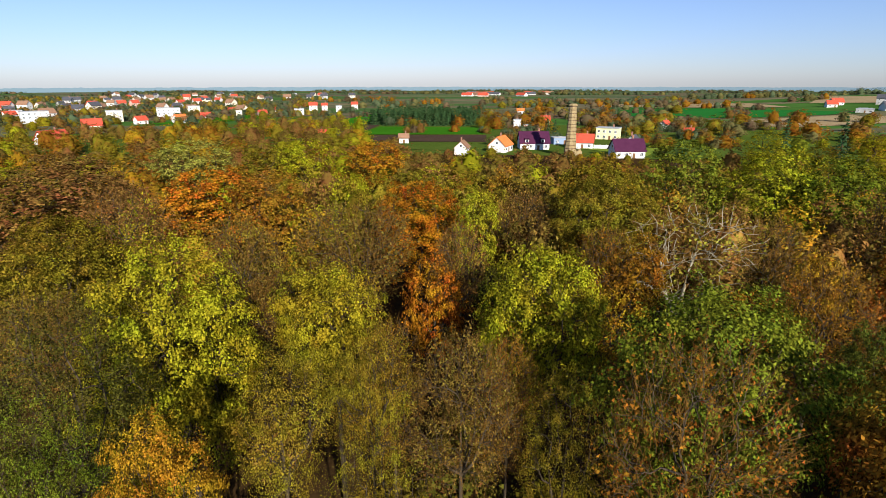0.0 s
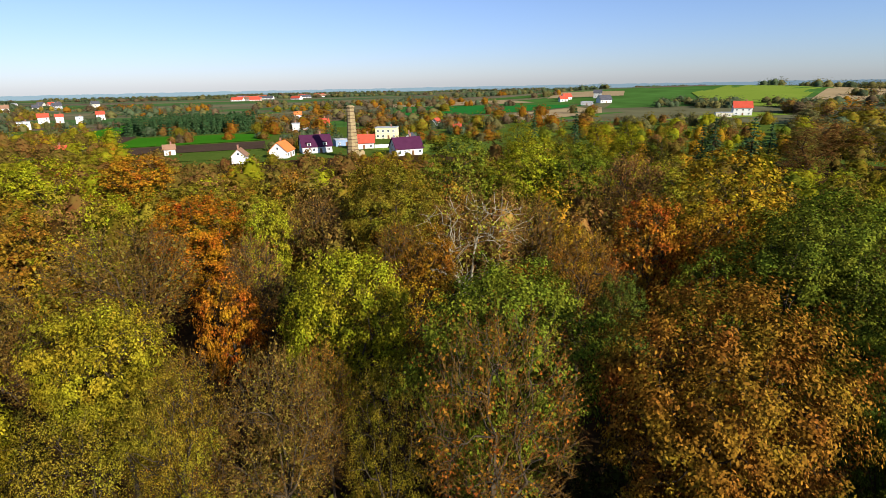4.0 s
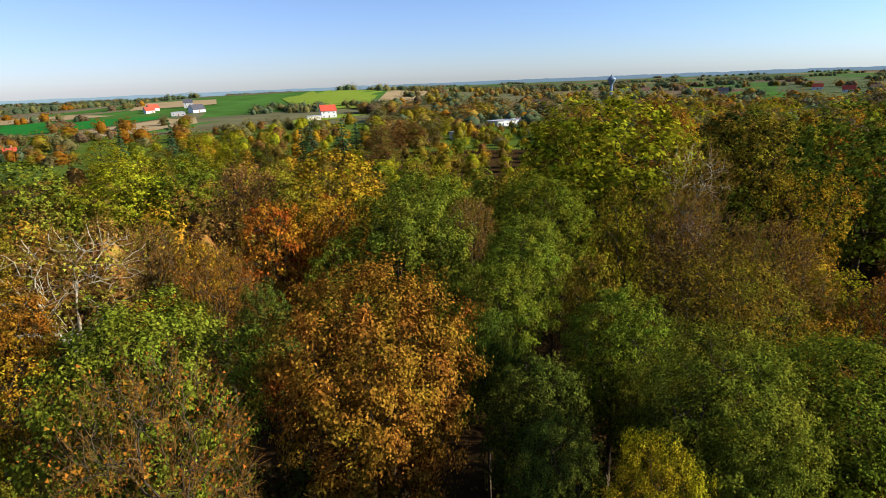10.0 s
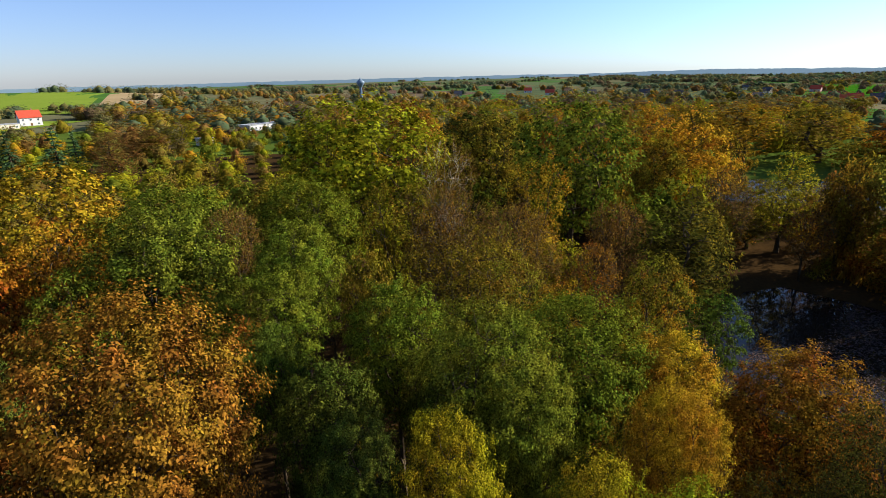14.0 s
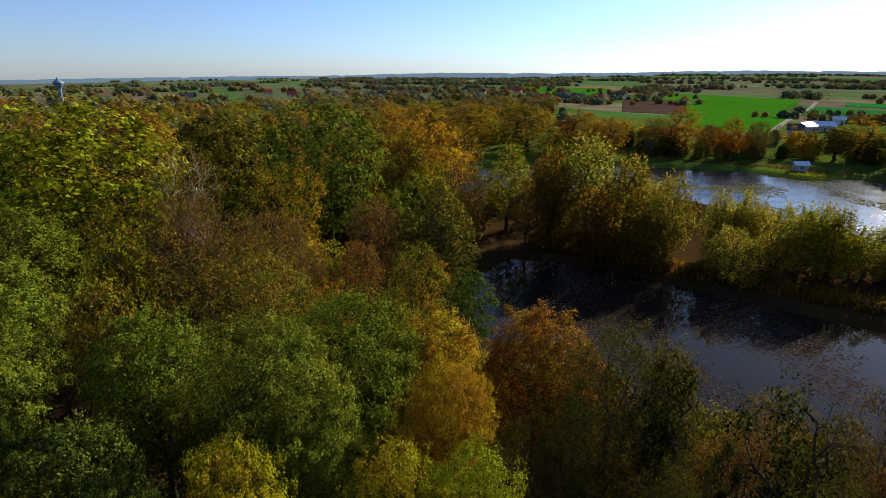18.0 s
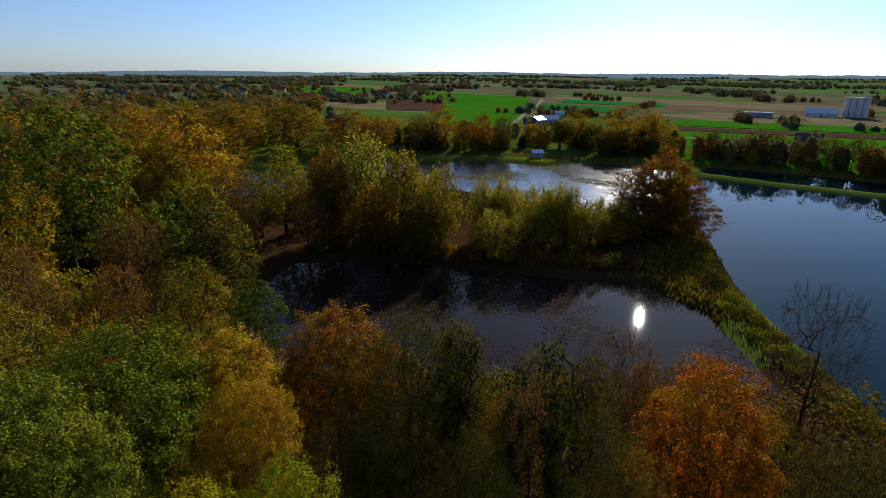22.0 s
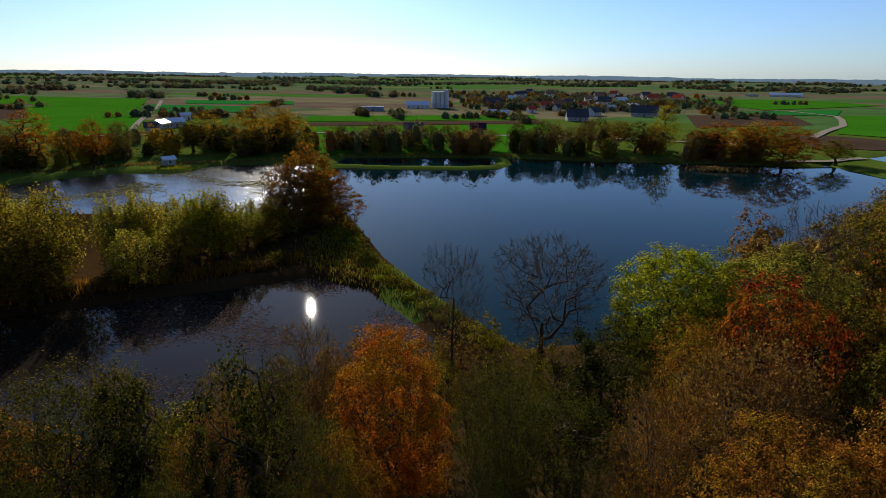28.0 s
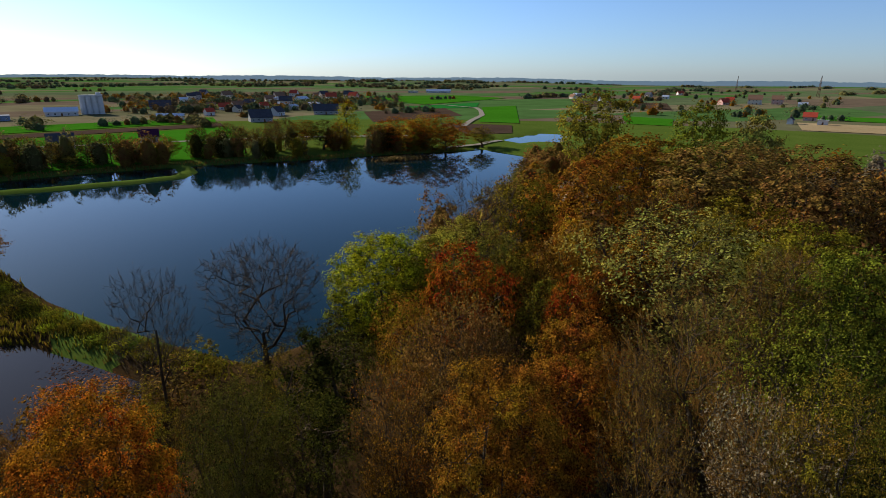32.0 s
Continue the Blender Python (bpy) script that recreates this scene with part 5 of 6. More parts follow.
house("house", 402.0, 492.0, -9, 13.8, 1, "white", "dark_roof", "white house with a dark roof among the fields")
house("barn", 440.4, 551.5, -39, 9.7, 2, "grey", "dark_roof", "dark barn among the fields")
house("shed", 373.3, 484.5, -38, 9.6, 1, "grey", "grey_roof", "grey shed among the fields")
house("building", 2341.6, 2809.9, -40, 48.0, 1, "red", "red_tile", "long red-roofed building on the rise")
house("building", 345.7, 122.5, -30, 31.8, 1, "white", "grey_roof", "long white flat-roofed industrial building among trees")
house("building", 417.0, 209.7, -63, 7.7, 1, "white", "grey_roof", "small white building among trees")
house("house", 832.1, 93.8, -84, 10.7, 1, "yellow", "brown_tile", "yellow house among far trees")
house("shed", 265.7, 125.1, -45, 6.7, 1, "cream", "grey_roof", "low shed among trees")
house("house", 704.3, -262.4, -30, 9.1, 1, "white", "grey_roof", "white gable house in the village")
house("house", 667.7, -267.6, -112, 10.2, 1, "white", "dark_roof", "house with a dark roof in the village")
house("house", 768.4, -131.2, -100, 11.9, 1, "white", "red_tile", "house in the village under the ridge")
house("house", 691.2, -234.5, -109, 11.7, 1, "white", "dark_roof", "house in the village under the ridge")
house("house", 780.8, -158.7, -91, 10.7, 1, "cream", "brown_tile", "house in the village under the ridge")
house("house", 853.6, -112.2, -97, 11.3, 1, "white", "red_tile", "house in the village under the ridge")
house("house", 730.8, -180.0, -84, 10.3, 1, "white", "dark_roof", "house in the village under the ridge")
house("house", 587.7, -296.0, -117, 9.4, 1, "white", "brown_tile", "house in the village under the ridge")
house("house", 498.4, -348.3, -125, 10.0, 1, "white", "red_tile", "house with a red roof in the village")
house("house", 914.1, 49.9, -87, 12.3, 1, "yellow", "brown_tile", "yellow house among far trees")
house("house", 791.0, -4.4, -90, 11.1, 1, "grey", "dark_roof", "grey house among far trees")
house("house", 182.7, -316.2, -130, 10.2, 1, "grey", "metal", "farmhouse with a shining metal roof")
house("barn", 185.2, -305.5, -89, 8.6, 1, "grey", "metal", "barn with a shining metal roof")
house("shed", 201.7, -364.4, -151, 6.3, 1, "white", "metal", "farm shed with a pale metal roof")
house("shed", 178.2, -285.4, -148, 6.8, 1, "grey", "dark_roof", "dark farm shed beside tall trees")
house("house", 35.2, -293.8, -173, 9.9, 1, "grey", "dark_roof", "dark-roofed house with a white dormer in a meadow")
house("barn", 0.1, -304.6, -180, 8.3, 1, "grey", "plum", "long barn with a dark red roof")
house("shed", 93.2, -478.0, -169, 18.9, 1, "blue", "grey_roof", "long low hall with a grey roof")
house("shed", 57.4, -516.9, -174, 21.4, 1, "white", "metal", "long pale hall beside the silos")
house("shed", -13.0, -567.6, 179, 17.5, 1, "grey", "dark_roof", "farm hall beside the village")
house("barn", -71.6, -404.8, 180, 14.9, 1, "grey", "dark_roof", "large dark barn at the village's edge")
house("barn", -94.1, -456.5, 228, 11.2, 1, "white", "dark_roof", "barn with a pale gable at the village's edge")
house("building", -135.6, -458.2, 164, 20.4, 1, "grey", "dark_roof", "long dark farm building at the village edge")
house("house", -37.1, -637.0, 177, 7.8, 2, "white", "metal", "tall white house in the village")
house("shed", -10.4, -440.8, 179, 7.3, 1, "white", "metal", "white shed at the field's edge")
house("shed", -20.6, -436.6, 177, 7.2, 1, "white", "metal", "white shed at the field's edge")
house("house", -45.3, -478.5, 205, 6.9, 1, "white", "red_tile", "house in the village beyond the lake")
house("house", -64.9, -542.7, 173, 8.9, 1, "white", "red_tile", "house in the village beyond the lake")
house("house", -71.7, -512.0, 232, 7.3, 1, "cream", "dark_roof", "house in the village beyond the lake")
house("house", -90.3, -565.5, 171, 9.2, 1, "white", "dark_roof", "house in the village beyond the lake")
house("house", -101.9, -551.0, 190, 7.8, 1, "cream", "red_tile", "house in the village beyond the lake")
house("house", -124.2, -573.0, 168, 8.1, 1, "white", "metal", "house in the village beyond the lake")
house("house", -123.0, -522.8, 207, 8.5, 1, "white", "metal", "house in the village beyond the lake")
house("house", -39.8, -537.9, 176, 6.6, 1, "white", "brown_tile", "house in the village beyond the lake")
house("house", -55.4, -558.4, 174, 8.0, 1, "cream", "brown_tile", "house in the village beyond the lake")
house("shed", -481.1, -902.8, 152, 44.5, 1, "white", "metal", "long white greenhouse hall far across the fields")
house("building", -432.4, -909.1, 155, 18.0, 1, "cream", "grey_roof", "far farm building across the fields")
house("hut", 117.8, -195.7, -129, 4.2, 1, "grey", "metal", "small fishing hut with a pale roof on the bank")
house("house", -418.9, -231.3, 199, 5.0, 1, "white", "dark_roof", "white gable house across the fields")
house("house", -466.5, -243.3, 118, 9.1, 1, "pink", "red_tile", "house with a reddish roof across the fields")
house("shed", -431.9, -215.7, 117, 6.6, 1, "white", "grey_roof", "low white shed across the fields")
house("building", -673.2, -419.7, 122, 15.6, 2, "cream", "brown_tile", "cream manor building far across the fields")
house("building", -703.0, -408.9, 120, 12.9, 2, "pink", "brown_tile", "brick building far across the fields")
house("shed", -667.9, -358.8, 118, 9.1, 1, "white", "metal", "white shed far across the fields")
house("house", -682.1, -460.2, 124, 10.5, 1, "white", "red_tile", "house far across the fields")
field([(-98, 377), (-81, 347), (-55, 474), (-63, 650)], CROP, "green strip of winter crop")
field([(-80, 343), (-55, 332), (-48, 411), (-54, 466)], SOIL, "brown harvested strip beside the crop")
field([(-54, 339), (28, 341), (39, 388), (-46, 401)], CROP, "bright green meadow strip before the plantation")
field([(-51, 299), (24, 295), (27, 334), (-53, 335)], SOIL, "ploughed brown field")
field([(68, 263), (90, 235), (106, 263), (76, 283)], PASTURE, "garden lawn between houses")
field([(-41, 270), (4, 256), (5, 287), (-38, 296)], MEADOW, "rough grass at the orchard")
field([(-233, 420), (-185, 443), (-147, 541), (-204, 542)], CROP, "green field below the town")
field([(-179, 378), (-123, 418), (-91, 540), (-143, 523)], MEADOW, "rough grass below the town")
field([(199, 689), (171, 474), (255, 460), (378, 477)], DARK_CROP, "wide dark green field")
field([(217, 432), (271, 408), (343, 429), (346, 466)], STUBBLE, "pale stubble field")
field([(222, 780), (256, 627), (358, 562), (362, 651)], STUBBLE, "pale stubble strip")
field([(192, 396), (248, 375), (320, 393), (362, 446)], STUBBLE, "pale stubble field")
field([(191, 665), (267, 624), (320, 697), (229, 779)], STUBBLE, "straw-coloured field")
field([(550, 510), (452, 394), (478, 330), (2481, 1460)], PASTURE, "green field on the hillside")
field([(480, 324), (583, 335), (1462, 655), (2162, 1258)], STUBBLE, "brown-orange stubble on the hillside")
field([(295, 310), (349, 293), (428, 286), (408, 328)], PASTURE, "green meadow below the hillside farm")
field([(720, 231), (553, 177), (548, 147), (745, 203)], SOIL, "brown field between woods")
field([(402, 604), (477, 547), (533, 610), (500, 721)], STUBBLE, "straw-coloured strip")
field([(876, -560), (719, -644), (638, -571), (582, -416)], CROP, "bright green field")
field([(547, -495), (385, -592), (333, -518), (471, -466)], CROP, "bright green field")
field([(839, -590), (737, -653), (613, -538), (512, -387)], CROP, "bright green field")
field([(570, -533), (422, -484), (299, -343), (345, -323)], SOIL, "brown ploughed field")
field([(409, -479), (348, -548), (181, -276), (221, -254)], CROP, "vivid green field behind the lake trees")
field([(320, -513), (214, -504), (184, -435), (259, -409)], DARK_CROP, "dark green field")
field([(130, -408), (-45, -453), (-43, -409), (116, -362)], CROP, "bright green strip field")
field([(113, -355), (-44, -400), (-44, -377), (106, -333)], SOIL, "dark ploughed strip")
field([(104, -326), (-45, -369), (-37, -248), (74, -230)], CROP, "bright green meadow behind the lake trees")
field([(323, -589), (205, -598), (185, -540), (292, -531)], DARK_CROP, "dark green strip")
field([(559, -610), (373, -598), (319, -505), (460, -500)], CROP, "green field")
field([(411, -446), (308, -473), (210, -311), (307, -331)], CROP, "vivid green field")
field([(-281, -779), (-443, -787), (-469, -666), (-276, -553)], CROP, "bright green field")
field([(-174, -471), (-268, -488), (-234, -396), (-142, -366)], SOIL, "dark ploughed field")
field([(-314, -490), (-364, -499), (-235, -317), (-213, -336)], CROP, "vivid green field by the track")
field([(-181, -338), (-222, -308), (-199, -275), (-167, -278)], SOIL, "brown ploughed field")
field([(-239, -530), (-360, -569), (-306, -489), (-225, -487)], DARK_CROP, "dark green field")
field([(-517, -583), (-574, -470), (-467, -375), (-429, -473)], SOIL, "brown field")
field([(-359, -339), (-371, -296), (-320, -255), (-304, -281)], CROP, "vivid green field")
field([(-434, -235), (-468, -181), (-404, -155), (-374, -198)], STUBBLE, "pale stubble field")
field([(-524, -270), (-557, -216), (-503, -195), (-474, -240)], CROP, "green field")


# ---- more houses of the town and villages, among their garden trees ----
TONES = [("white", "red_tile", "red"), ("white", "brown_tile", "brown"), ("cream", "brown_tile", "brown"), ("white", "dark_roof", "dark"), ("cream", "dark_roof", "dark"), ("pink", "red_tile", "red"), ("white", "metal", "pale metal"), ("grey", "dark_roof", "dark")]


def settlement(az0, az1, r0, r1, count, name, words, wide, storeys):
    for _ in range(count):
        az, r = rng.uniform(az0, az1), math.exp(rng.uniform(math.log(r0), math.log(r1)))
        wall, roof, tone = TONES[int(rng.integers(len(TONES)))]
        x, y = polar(az, r)
        house(name, x, y, -az + rng.uniform(-50, 50), rng.uniform(*wide), int(rng.integers(storeys[0], storeys[1] + 1)), wall, roof, "%s %s with a %s roof %s" % (wall, name, tone, words))


settlement(-42, -20, 620, 1100, 38, "house", "among town trees", (9, 13), (1, 2))
settlement(-32, -9, 1000, 1700, 34, "house", "among town trees", (9, 14), (1, 2))
settlement(2, 11, 1300, 1900, 14, "building", "on the far industrial estate", (22, 48), (1, 1))
settlement(184, 201, 560, 860, 20, "house", "beyond the lake", (9, 13), (1, 2))
settlement(116, 136, 620, 900, 12, "house", "under the ridge", (9, 12), (1, 1))
settlement(216, 240, 600, 1200, 10, "house", "among far fields", (9, 12), (1, 1))


# ---- landmarks ----
STONE = mottled("weathered yellow brickwork", (0.17, 0.12, 0.055), (0.36, 0.28, 0.15), 0.9, 9, 0.95, 0.6)
IRON = mottled("rusted iron bands", (0.07, 0.04, 0.03), (0.16, 0.09, 0.06), 2.0, 8, 0.7, 0.2, 0.5)
STEEL_BLUE = mottled("blue-grey painted steel", (0.09, 0.14, 0.20), (0.16, 0.22, 0.28), 0.3, 9, 0.6, 0.05, 0.2, gloss=0.4)
CONCRETE = mottled("pale concrete", (0.42, 0.43, 0.42), (0.58, 0.59, 0.58), 0.2, 10, 0.85, 0.15)
GRAVEL = mottled("pale gravel track", (0.17, 0.15, 0.11), (0.27, 0.24, 0.19), 0.3, 14, 0.95, 0.3)
REED = leaf_material("dry reeds", 0.5, 0.3)


def ring_stack(levels, sides, turn=0.0):
    """A hollow-looking shaft from (height, radius) levels, closed at both ends."""
    bm = bmesh.new()
    rows = [[bm.verts.new((r * math.cos(turn + i * 2 * math.pi / sides), r * math.sin(turn + i * 2 * math.pi / sides), z)) for i in range(sides)] for z, r in levels]
    for a, b in zip(rows, rows[1:]):
        for i in range(sides):
            bm.faces.new((a[i], a[(i + 1) % sides], b[(i + 1) % sides], b[i]))
    bm.faces.new(rows[0][::-1]), bm.faces.new(rows[-1])
    return bm


# the old brick chimney: courses of worn masonry held by iron bands
cx, cy = 55.8, 234.8
chimney = tagged(new("chimney"), "old crumbling yellow brick factory chimney with iron bands", "chimney")
chimney.matrix_world = pose(cx, cy, height(cx, cy))
z, r = -0.5, 2.75
for i in range(15):
    tall = 1.47
    top = r - 0.085
    wob = rng.uniform(-0.06, 0.06, 2)
    bm = ring_stack([(z, r), (z + tall * 0.5, (r + top) / 2 + rng.uniform(-0.05, 0.08)), (z + tall - 0.12, top), (z + tall - 0.1, top - 0.12), (z + tall, top - 0.12)], 8, 0.39)
    for v in bm.verts:
        v.co.x += wob[0] + rng.uniform(-0.08, 0.08)
        v.co.y += wob[1] + rng.uniform(-0.08, 0.08)
    part("course", bm, STONE, chimney)
    part("band", ring_stack([(z + tall - 0.14, top + 0.10), (z + tall + 0.08, top + 0.08)], 8, 0.39), IRON, chimney, "rusted iron band")
    z, r = z + tall, top
part("ledge", ring_stack([(z, r + 0.1), (z + 0.35, r + 0.45), (z + 0.7, r + 0.4), (z + 1.1, r - 0.2)], 8, 0.39), STONE, chimney, "broken brick crown")
part("ladder", boxes(((2.3, -1.9, 10), (0.07, 0.07, 20)), ((2.75, -1.6, 10), (0.07, 0.07, 20))), IRON, chimney)
part("plinth", boxes(((2.9, -1.2, 1.2), (3.4, 3.2, 3.4)), ((3.6, -1.6, 3.1), (1.2, 1.6, 0.8))), STONE, chimney, "broken brick plinth")

# the water tower over the eastern trees
wx, wy = polar(80.35, 640)
tower = tagged(new("water_tower"), "slender blue-grey water tower with a pear-shaped tank", "water tower")
tower.matrix_world = pose(wx, wy, height(wx, wy) - 2.0) @ Matrix.Scale(0.9, 4)
part("stem", ring_stack([(-1, 2.6), (3, 1.9), (20, 1.6), (22, 1.9)], 14), STEEL_BLUE, tower)
part("tank", ring_stack([(21.5, 1.9), (25, 4.2), (27.3, 5.2), (28.6, 4.6), (30.4, 2.2), (32, 0.7), (33.5, 0.25)], 18), STEEL_BLUE, tower)
part("mast", ring_stack([(33, 0.12), (36.5, 0.05)], 5), STEEL_BLUE, tower)

# grain silos beyond the lake
sx, sy = 37.4, -530
silo = tagged(new("silo"), "pale concrete grain silos in a row", "silo")
silo.matrix_world = pose(sx, sy, height(sx, sy), 0, 0, 4)
for i in range(4):
    for j in range(2):
        part("cylinder", ring_stack([(-0.5, 2.1), (13.6, 2.1), (13.7, 1.9)], 16), CONCRETE, silo).location = ((i - 1.5) * 4.1, j * 4.1, 0)
part("roof", boxes(((0, 2, 14.4), (16.6, 8.2, 1.2)), ((-5.5, 2, 15.8), (3.6, 4.0, 2.2))), CONCRETE, silo)


def mast(az, dist, tall, wide, label):
    x, y = polar(az, dist)
    root = tagged(new("radio_mast"), label, "mast")
    root.matrix_world = pose(x, y, height(x, y))
    legs = [(wide * math.cos(a), wide * math.sin(a)) for a in (0.5, 2.6, 4.7)]
    for a in legs:
        v, f = tube([(a[0], a[1], -0.5), (a[0] * 0.15, a[1] * 0.15, tall)], [0.35, 0.2], 4)
        leg = new("leg", mesh_of("leg", v, f, IRON))
        leg.parent = root
    for k in range(9):
        t0, t1 = k / 9, (k + 1) / 9
        for a, b in zip(legs, legs[1:] + legs[:1]):
            v, f = tube([(a[0] * (1 - 0.85 * t0), a[1] * (1 - 0.85 * t0), tall * t0), (b[0] * (1 - 0.85 * t1), b[1] * (1 - 0.85 * t1), tall * t1)], [0.2, 0.2], 3)
            brace = new("brace", mesh_of("brace", v, f, IRON))
            brace.parent = root
    return root


mast(242.7, 1150, 36, 3.0, "tall lattice radio mast on the plain")
mast(236.4, 1500, 36, 2.5, "thin lattice radio mast far off")


def ribbon(name, line, width, mat, label, lift=0.3):
    """A track laid along a line over the land."""
    p = np.array(line, float)
    s = np.linspace(0, len(p) - 1, 10 * (len(p) - 1) + 1)
    q = np.stack([np.interp(s, range(len(p)), p[:, i]) for i in (0, 1)], -1)
    d = np.gradient(q, axis=0)
    d /= np.linalg.norm(d, axis=1)[:, None]
    nrm = np.stack([-d[:, 1], d[:, 0]], -1) * width / 2
    v = np.stack([q + nrm, q - nrm], 1).reshape(-1, 2)
    z = land(v[:, 0], v[:, 1]) + lift + 0.0006 * np.hypot(v[:, 0], v[:, 1])
    return tagged(new(name, mesh_of(name, np.c_[v, z], grid_faces(len(q), 2), mat, True)), label, "track", kind="structure")


ribbon("track", [(-186, -313), (-215, -350), (-250, -390), (-280, -440), (-300, -480), (-292, -540)], 4.5, GRAVEL, "pale field track curving between crops")
ribbon("track", [(190, -285), (215, -330), (246, -390), (285, -470), (340, -570)], 3.5, GRAVEL, "straight field track beside a farm")
ribbon("road", [(200, -262), (120, -292), (40, -300), (-60, -296), (-130, -275)], 4.5, GRAVEL, "narrow road behind the lakeside trees")
ribbon("track", [(-128, -232), (-150, -236), (-170, -246)], 4, GRAVEL, "sandy path on the pond dam")

# ---- shrubs, reeds and floating leaves along the water ----
def along(line, step, off, kind, tall, width, hues, keep=1.0):
    p = np.array(line, float)
    for a, b in zip(p, p[1:]):
        n = max(1, int(np.linalg.norm(b - a) / step))
        for i in range(n):
            if rng.random() > keep:
                continue
            x, y = a + (b - a) * (i + rng.random()) / n + rng.normal(size=2) * off
            if shore([x], [y])[0] < 0.6:
                continue
            tree(kind, float(x), float(y), rng.uniform(*tall), rng.uniform(*width), hues[int(rng.integers(len(hues)))])


DAM = [(-3, -64), (5, -73.5), (14, -85.5), (22, -98), (30, -115)]
along(DAM, 1.8, 1.0, "shrub", (0.7, 1.5), (1.8, 3.4), ["yellow_green", "green", "olive"])
along(DAM, 9, 1.0, "shrub", (2.0, 3.4), (3.5, 5), ["dark", "green"], 0.6)
ISLAND = [(34, -96), (46, -88), (60, -80), (75, -73), (88, -67), (98, -78)]
along(ISLAND, 2.6, 1.2, "shrub", (1.5, 3.0), (3, 5), ["rust", "brown", "dark", "olive"])
along([(40, -118), (52, -112), (66, -104), (82, -96), (100, -90), (118, -84)], 3.2, 5, "shrub", (3, 6), (4, 7), ["dark", "olive", "willow", "green"])
along([(46, -108), (62, -98), (78, -90), (92, -84)], 5, 5, "willow_mid", (8, 13), (7, 10), ["willow", "olive", "yellow_green", "willow"])
along([(36, -128), (46, -150), (54, -178), (60, -204)], 6, 1.5, "shrub", (2, 4), (3, 6), ["olive", "dark", "rust"])
along([(-26, -66), (-45, -83), (-70, -106), (-98, -132), (-130, -164)], 5, 2.5, "shrub", (4, 8), (5, 8), ["brown", "rust", "olive", "dark"])
along([(84, -56), (88, -64), (99, -78), (110, -74), (116, -62), (104, -52), (90, -42)], 3.5, 1.5, "shrub", (2, 5), (3, 6), ["brown", "dark", "rust", "olive"])
along([(-9, -60), (4, -57), (22, -46), (40, -34), (56, -23)], 4, 2.0, "shrub", (3, 6), (4, 7), ["dark", "olive", "brown"])


def scatter(name, poly, count, size, mat, hue, label, z, where):
    """Small flat leaves afloat on the water."""
    p = np.array(poly, float)
    got = np.zeros((0, 2))
    while len(got) < count:
        q = rng.uniform(p.min(0), p.max(0), (count * 4, 2))
        got = np.r_[got, q[(signed(q[:, 0], q[:, 1], poly) < -0.4) & (where(q[:, 0], q[:, 1]) > rng.random(len(q)))]]
    at = np.c_[got[:count], rng.uniform(z, z + 0.012, count)]
    v, f = cards(at, np.tile((0.0, 0.0, 1.0), (count, 1)), size, 0.03)
    ob = new(name, mesh_of(name, v, f, mat))
    ob.color = (*HUES[hue], 1)
    return tagged(ob, label, "leaves", kind="stuff")


def patchy(scale, cut):
    def where(x, y):
        return np.array([max(0.0, noise.noise(Vector((a * scale, b * scale * 1.6, 3.1))) - cut) * 3 for a, b in zip(x, y)])
    return where


scatter("floating_leaves", POND, 15000, 0.28, LEAF, "bark", "brown leaves and weed floating on the dark pond", 0.004, patchy(0.06, -0.02))
scatter("floating_leaves", MERE, 5000, 0.8, LEAF, "far_olive", "mats of water weed on the glittering pond", 0.004, patchy(0.05, 0.05))
REED_ISLE = tagged(new("reed_bed", mesh_of("reed_bed", *cards(np.c_[rng.normal(-96, 5.5, 900), rng.normal(-214, 2.0, 900), rng.uniform(0.05, 1.3, 900)], np.tile((0.0, 0.6, 0.2), (900, 1)), 0.8), REED)), "small reed bed standing in the lake", "reeds", kind="stuff")
REED_ISLE.color = (0.13, 0.085, 0.03, 1)


def tufts(name, line, per_metre, spread, tall, hue, label):
    """Rough grass or reeds: upright blades in a band along a line, on dry ground."""
    p = np.array(line, float)
    at = []
    for a, b in zip(p, p[1:]):
        n = int(np.linalg.norm(b - a) * per_metre)
        q = a + (b - a) * rng.random((n, 1)) + rng.normal(size=(n, 2)) * spread
        at.append(q[shore(q[:, 0], q[:, 1]) > -0.5])
    at = np.concatenate(at)
    n = len(at)
    z = np.maximum(land(at[:, 0], at[:, 1]), -0.1)
    h = rng.uniform(*tall, n)
    a = rng.uniform(0, 6.283, n)
    lean = rng.normal(size=(n, 2)) * 0.25 * h[:, None]
    base = np.c_[at, z - 0.03]
    side = np.c_[np.cos(a), np.sin(a), 0 * a] * (0.05 + 0.10 * h)[:, None]
    v = np.stack([base - side, base + side, base + np.c_[lean, h]], 1).reshape(-1, 3)
    ob = new(name, mesh_of(name, v, np.arange(3 * n).reshape(-1, 3), REED))
    ob.color = (*HUES[hue], 1)
    return tagged(ob, label, "grass", kind="stuff")


tufts("grass", [(18, -85), (26, -92), (32, -102), (30, -114), (38, -128)], 60, 3.0, (0.3, 1.2), "olive", "rough olive grass under the lakeside trees")
tufts("grass", DAM, 55, 1.5, (0.3, 1.0), "dark", "long green grass on the dam")
tufts("grass", DAM, 30, 1.3, (0.3, 0.8), "yellow_green", "bright tufts of grass on the dam")
tufts("grass", DIKE, 22, 0.8, (0.2, 0.6), "green", "short green grass on the narrow dike")
tufts("reeds", ISLAND, 40, 1.6, (0.6, 1.8), "rust", "rusty reeds along the wooded bank")
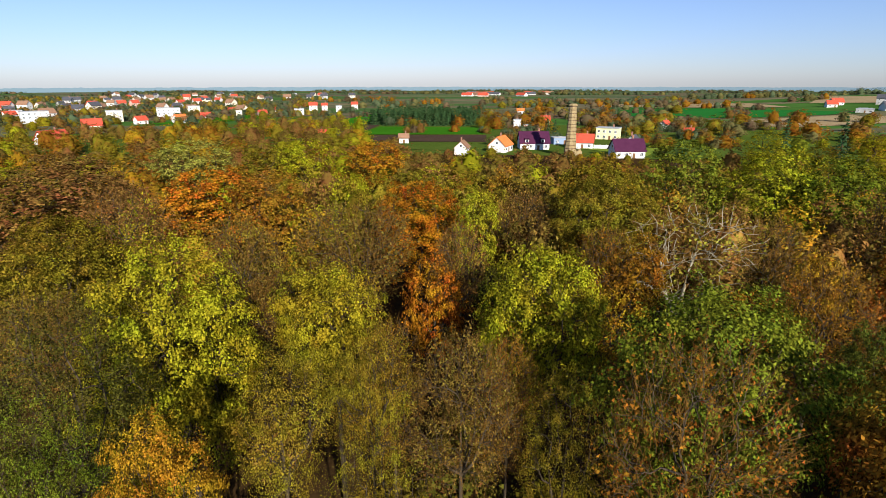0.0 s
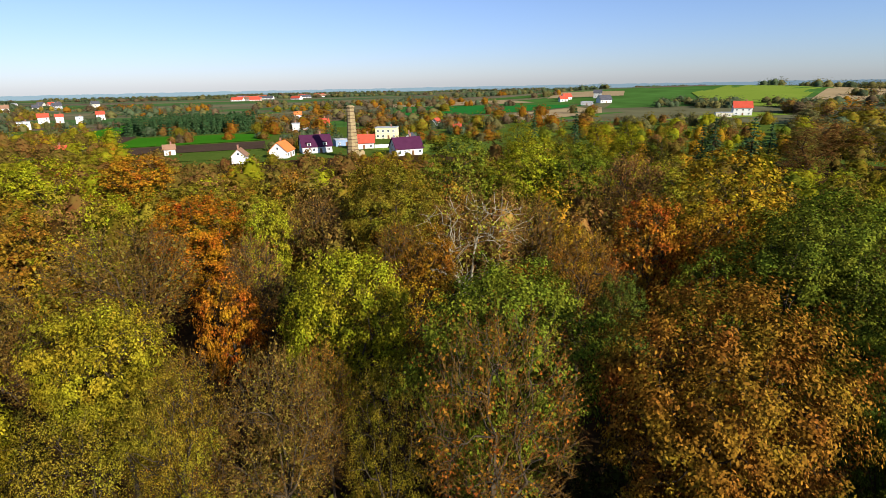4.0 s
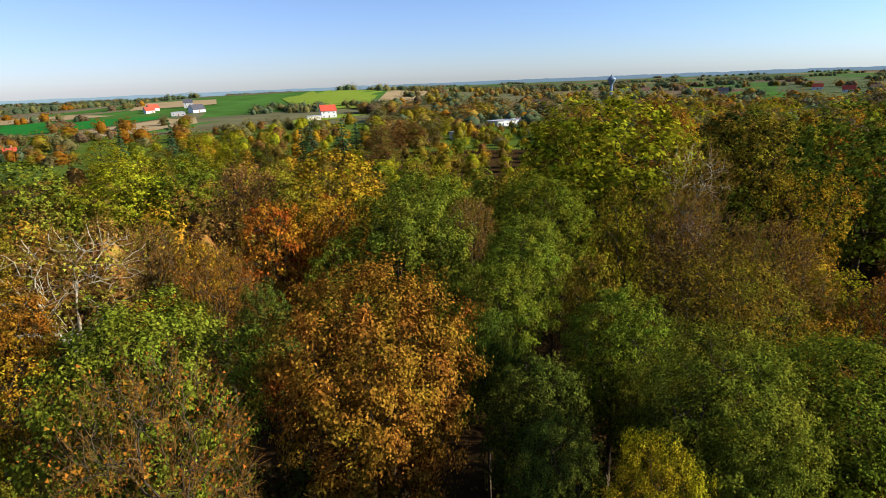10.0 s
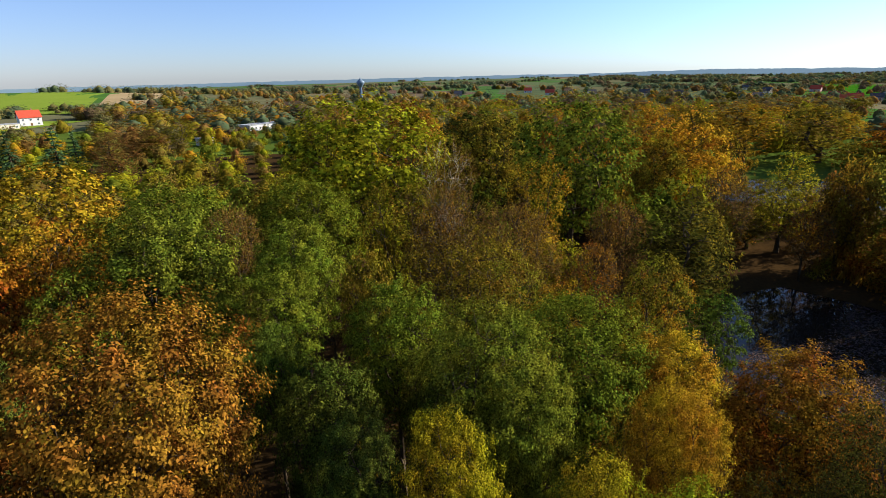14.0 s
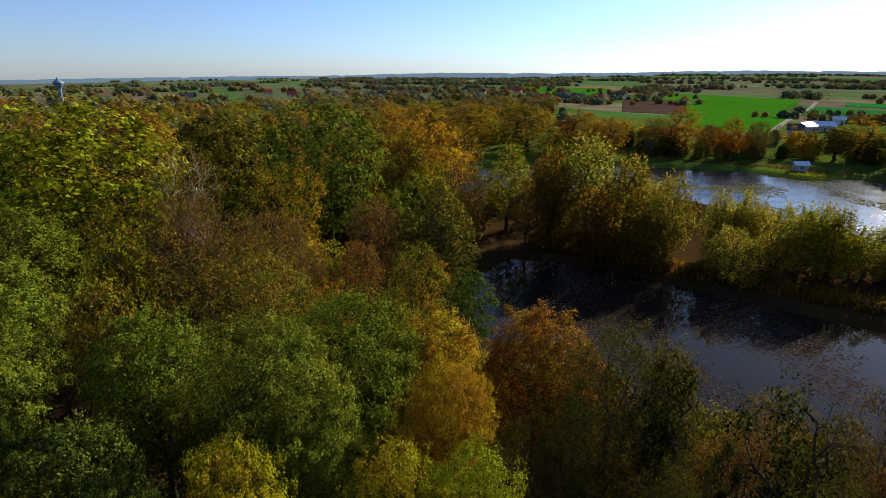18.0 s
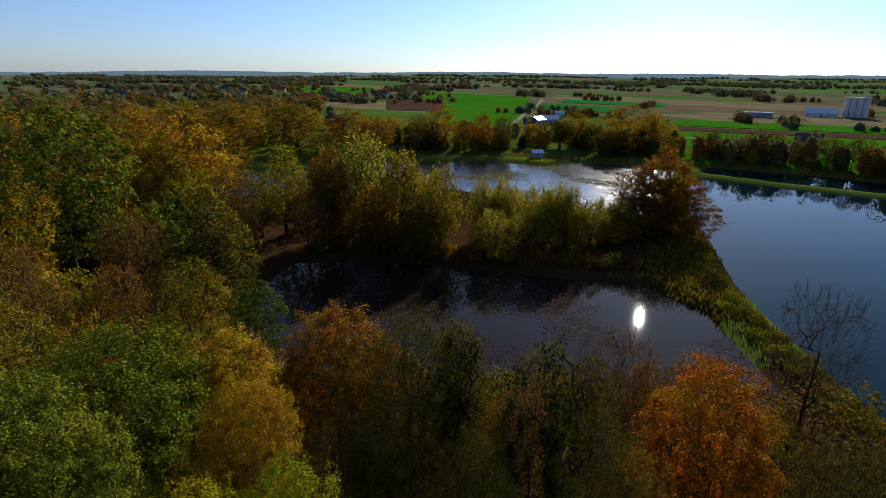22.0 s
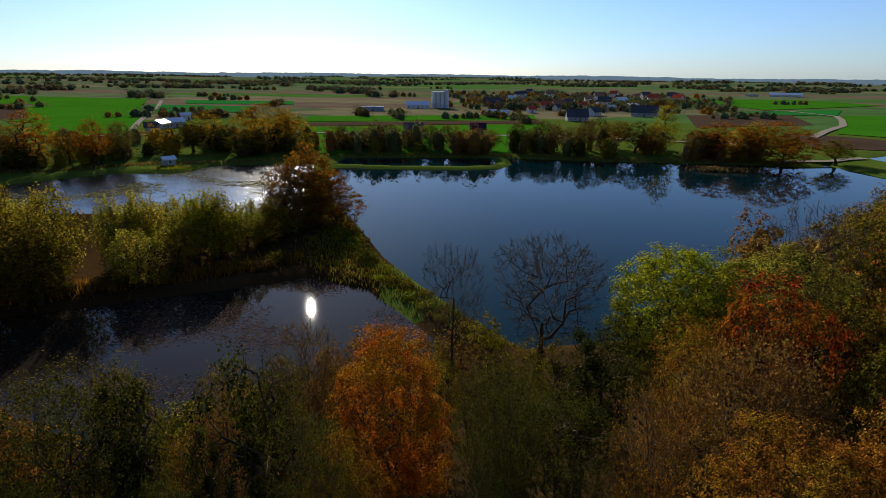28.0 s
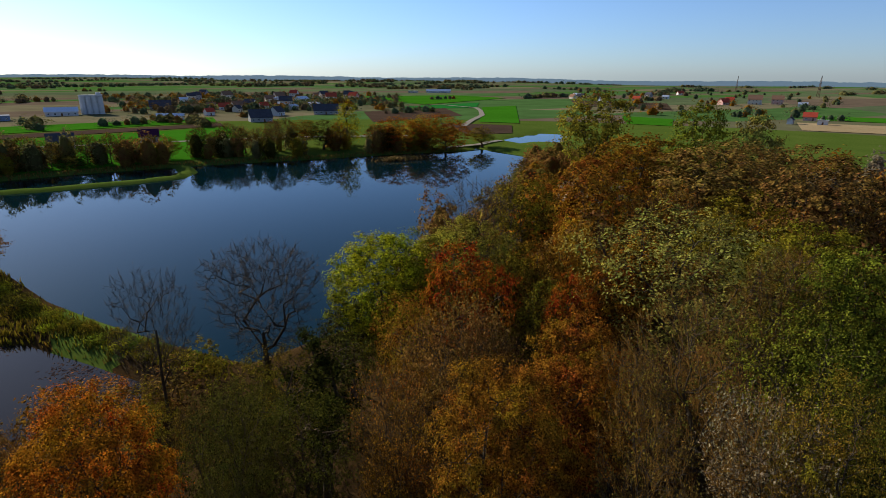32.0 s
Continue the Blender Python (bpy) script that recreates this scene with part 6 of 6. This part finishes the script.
tufts("reeds", [(59, -228), (26, -234.5), (-14, -236.5), (-61, -232.5), (-107, -231), (-132, -227)], 12, 1.2, (0.4, 1.3), "brown", "dry reeds along the far shore")
tufts("reeds", [(66, -214), (86, -210), (104, -204), (130, -194), (156, -175), (185, -167), (222, -154)], 12, 1.4, (0.4, 1.3), "brown", "dry reeds round the glittering pond")
tufts("grass", [(106, -192), (112, -190), (120, -190)], 60, 2.5, (0.2, 0.7), "yellow_green", "bright grass on the small headland")

gx0, gy0 = 83.0, 262.0
garden_wall = tagged(new("garden_wall"), "low pale concrete garden wall beside a lawn", "wall")
garden_wall.matrix_world = pose(gx0, gy0, height(gx0, gy0), 0, 0, -12)
for i in range(6):
    part("panel", boxes(((i * 3.0 - 7.5, 0, 0.9), (2.86, 0.12, 2.0))), CONCRETE, garden_wall)
    part("post", boxes(((i * 3.0 - 9.0, 0, 0.95), (0.2, 0.24, 2.2)), ((i * 3.0 - 9.0, 0, 2.1), (0.28, 0.32, 0.1))), CONCRETE, garden_wall)


def rowing_boat(x, y, turn, mat, label):
    """A small open boat with a hull, two thwarts and a rim."""
    root = tagged(new("rowing_boat"), label, "boat")
    root.matrix_world = pose(x, y, height(x, y) + 0.02, 0, 0, turn)
    bm = bmesh.new()
    rows = []
    for u in np.linspace(-1, 1, 9):
        half = 0.62 * (1 - abs(u) ** 2.6) + 0.04
        sheer = 0.42 + 0.16 * u * u
        rows.append([bm.verts.new((u * 1.7, k * half * (0.55 if abs(k) < 1 and k else 1), zz)) for k, zz in ((-1, sheer), (-0.8, 0.12), (0, 0.02 + 0.1 * u * u), (0.8, 0.12), (1, sheer))])
    for a, b in zip(rows, rows[1:]):
        for i in range(4):
            bm.faces.new((a[i], b[i], b[i + 1], a[i + 1]))
    bmesh.ops.solidify(bm, geom=bm.faces[:], thickness=0.05)
    part("hull", bm, mat, root)
    for u in (-0.6, 0.5):
        part("thwart", boxes(((u, 0, 0.34), (0.22, 1.0, 0.04))), WOOD_DOOR, root)


rowing_boat(124.0, -76.5, 30, PLASTER["white"], "small white rowing boat drawn up on the bank")
rowing_boat(126.5, -79.5, 55, ROOF["dark_roof"], "small dark rowing boat drawn up on the bank")
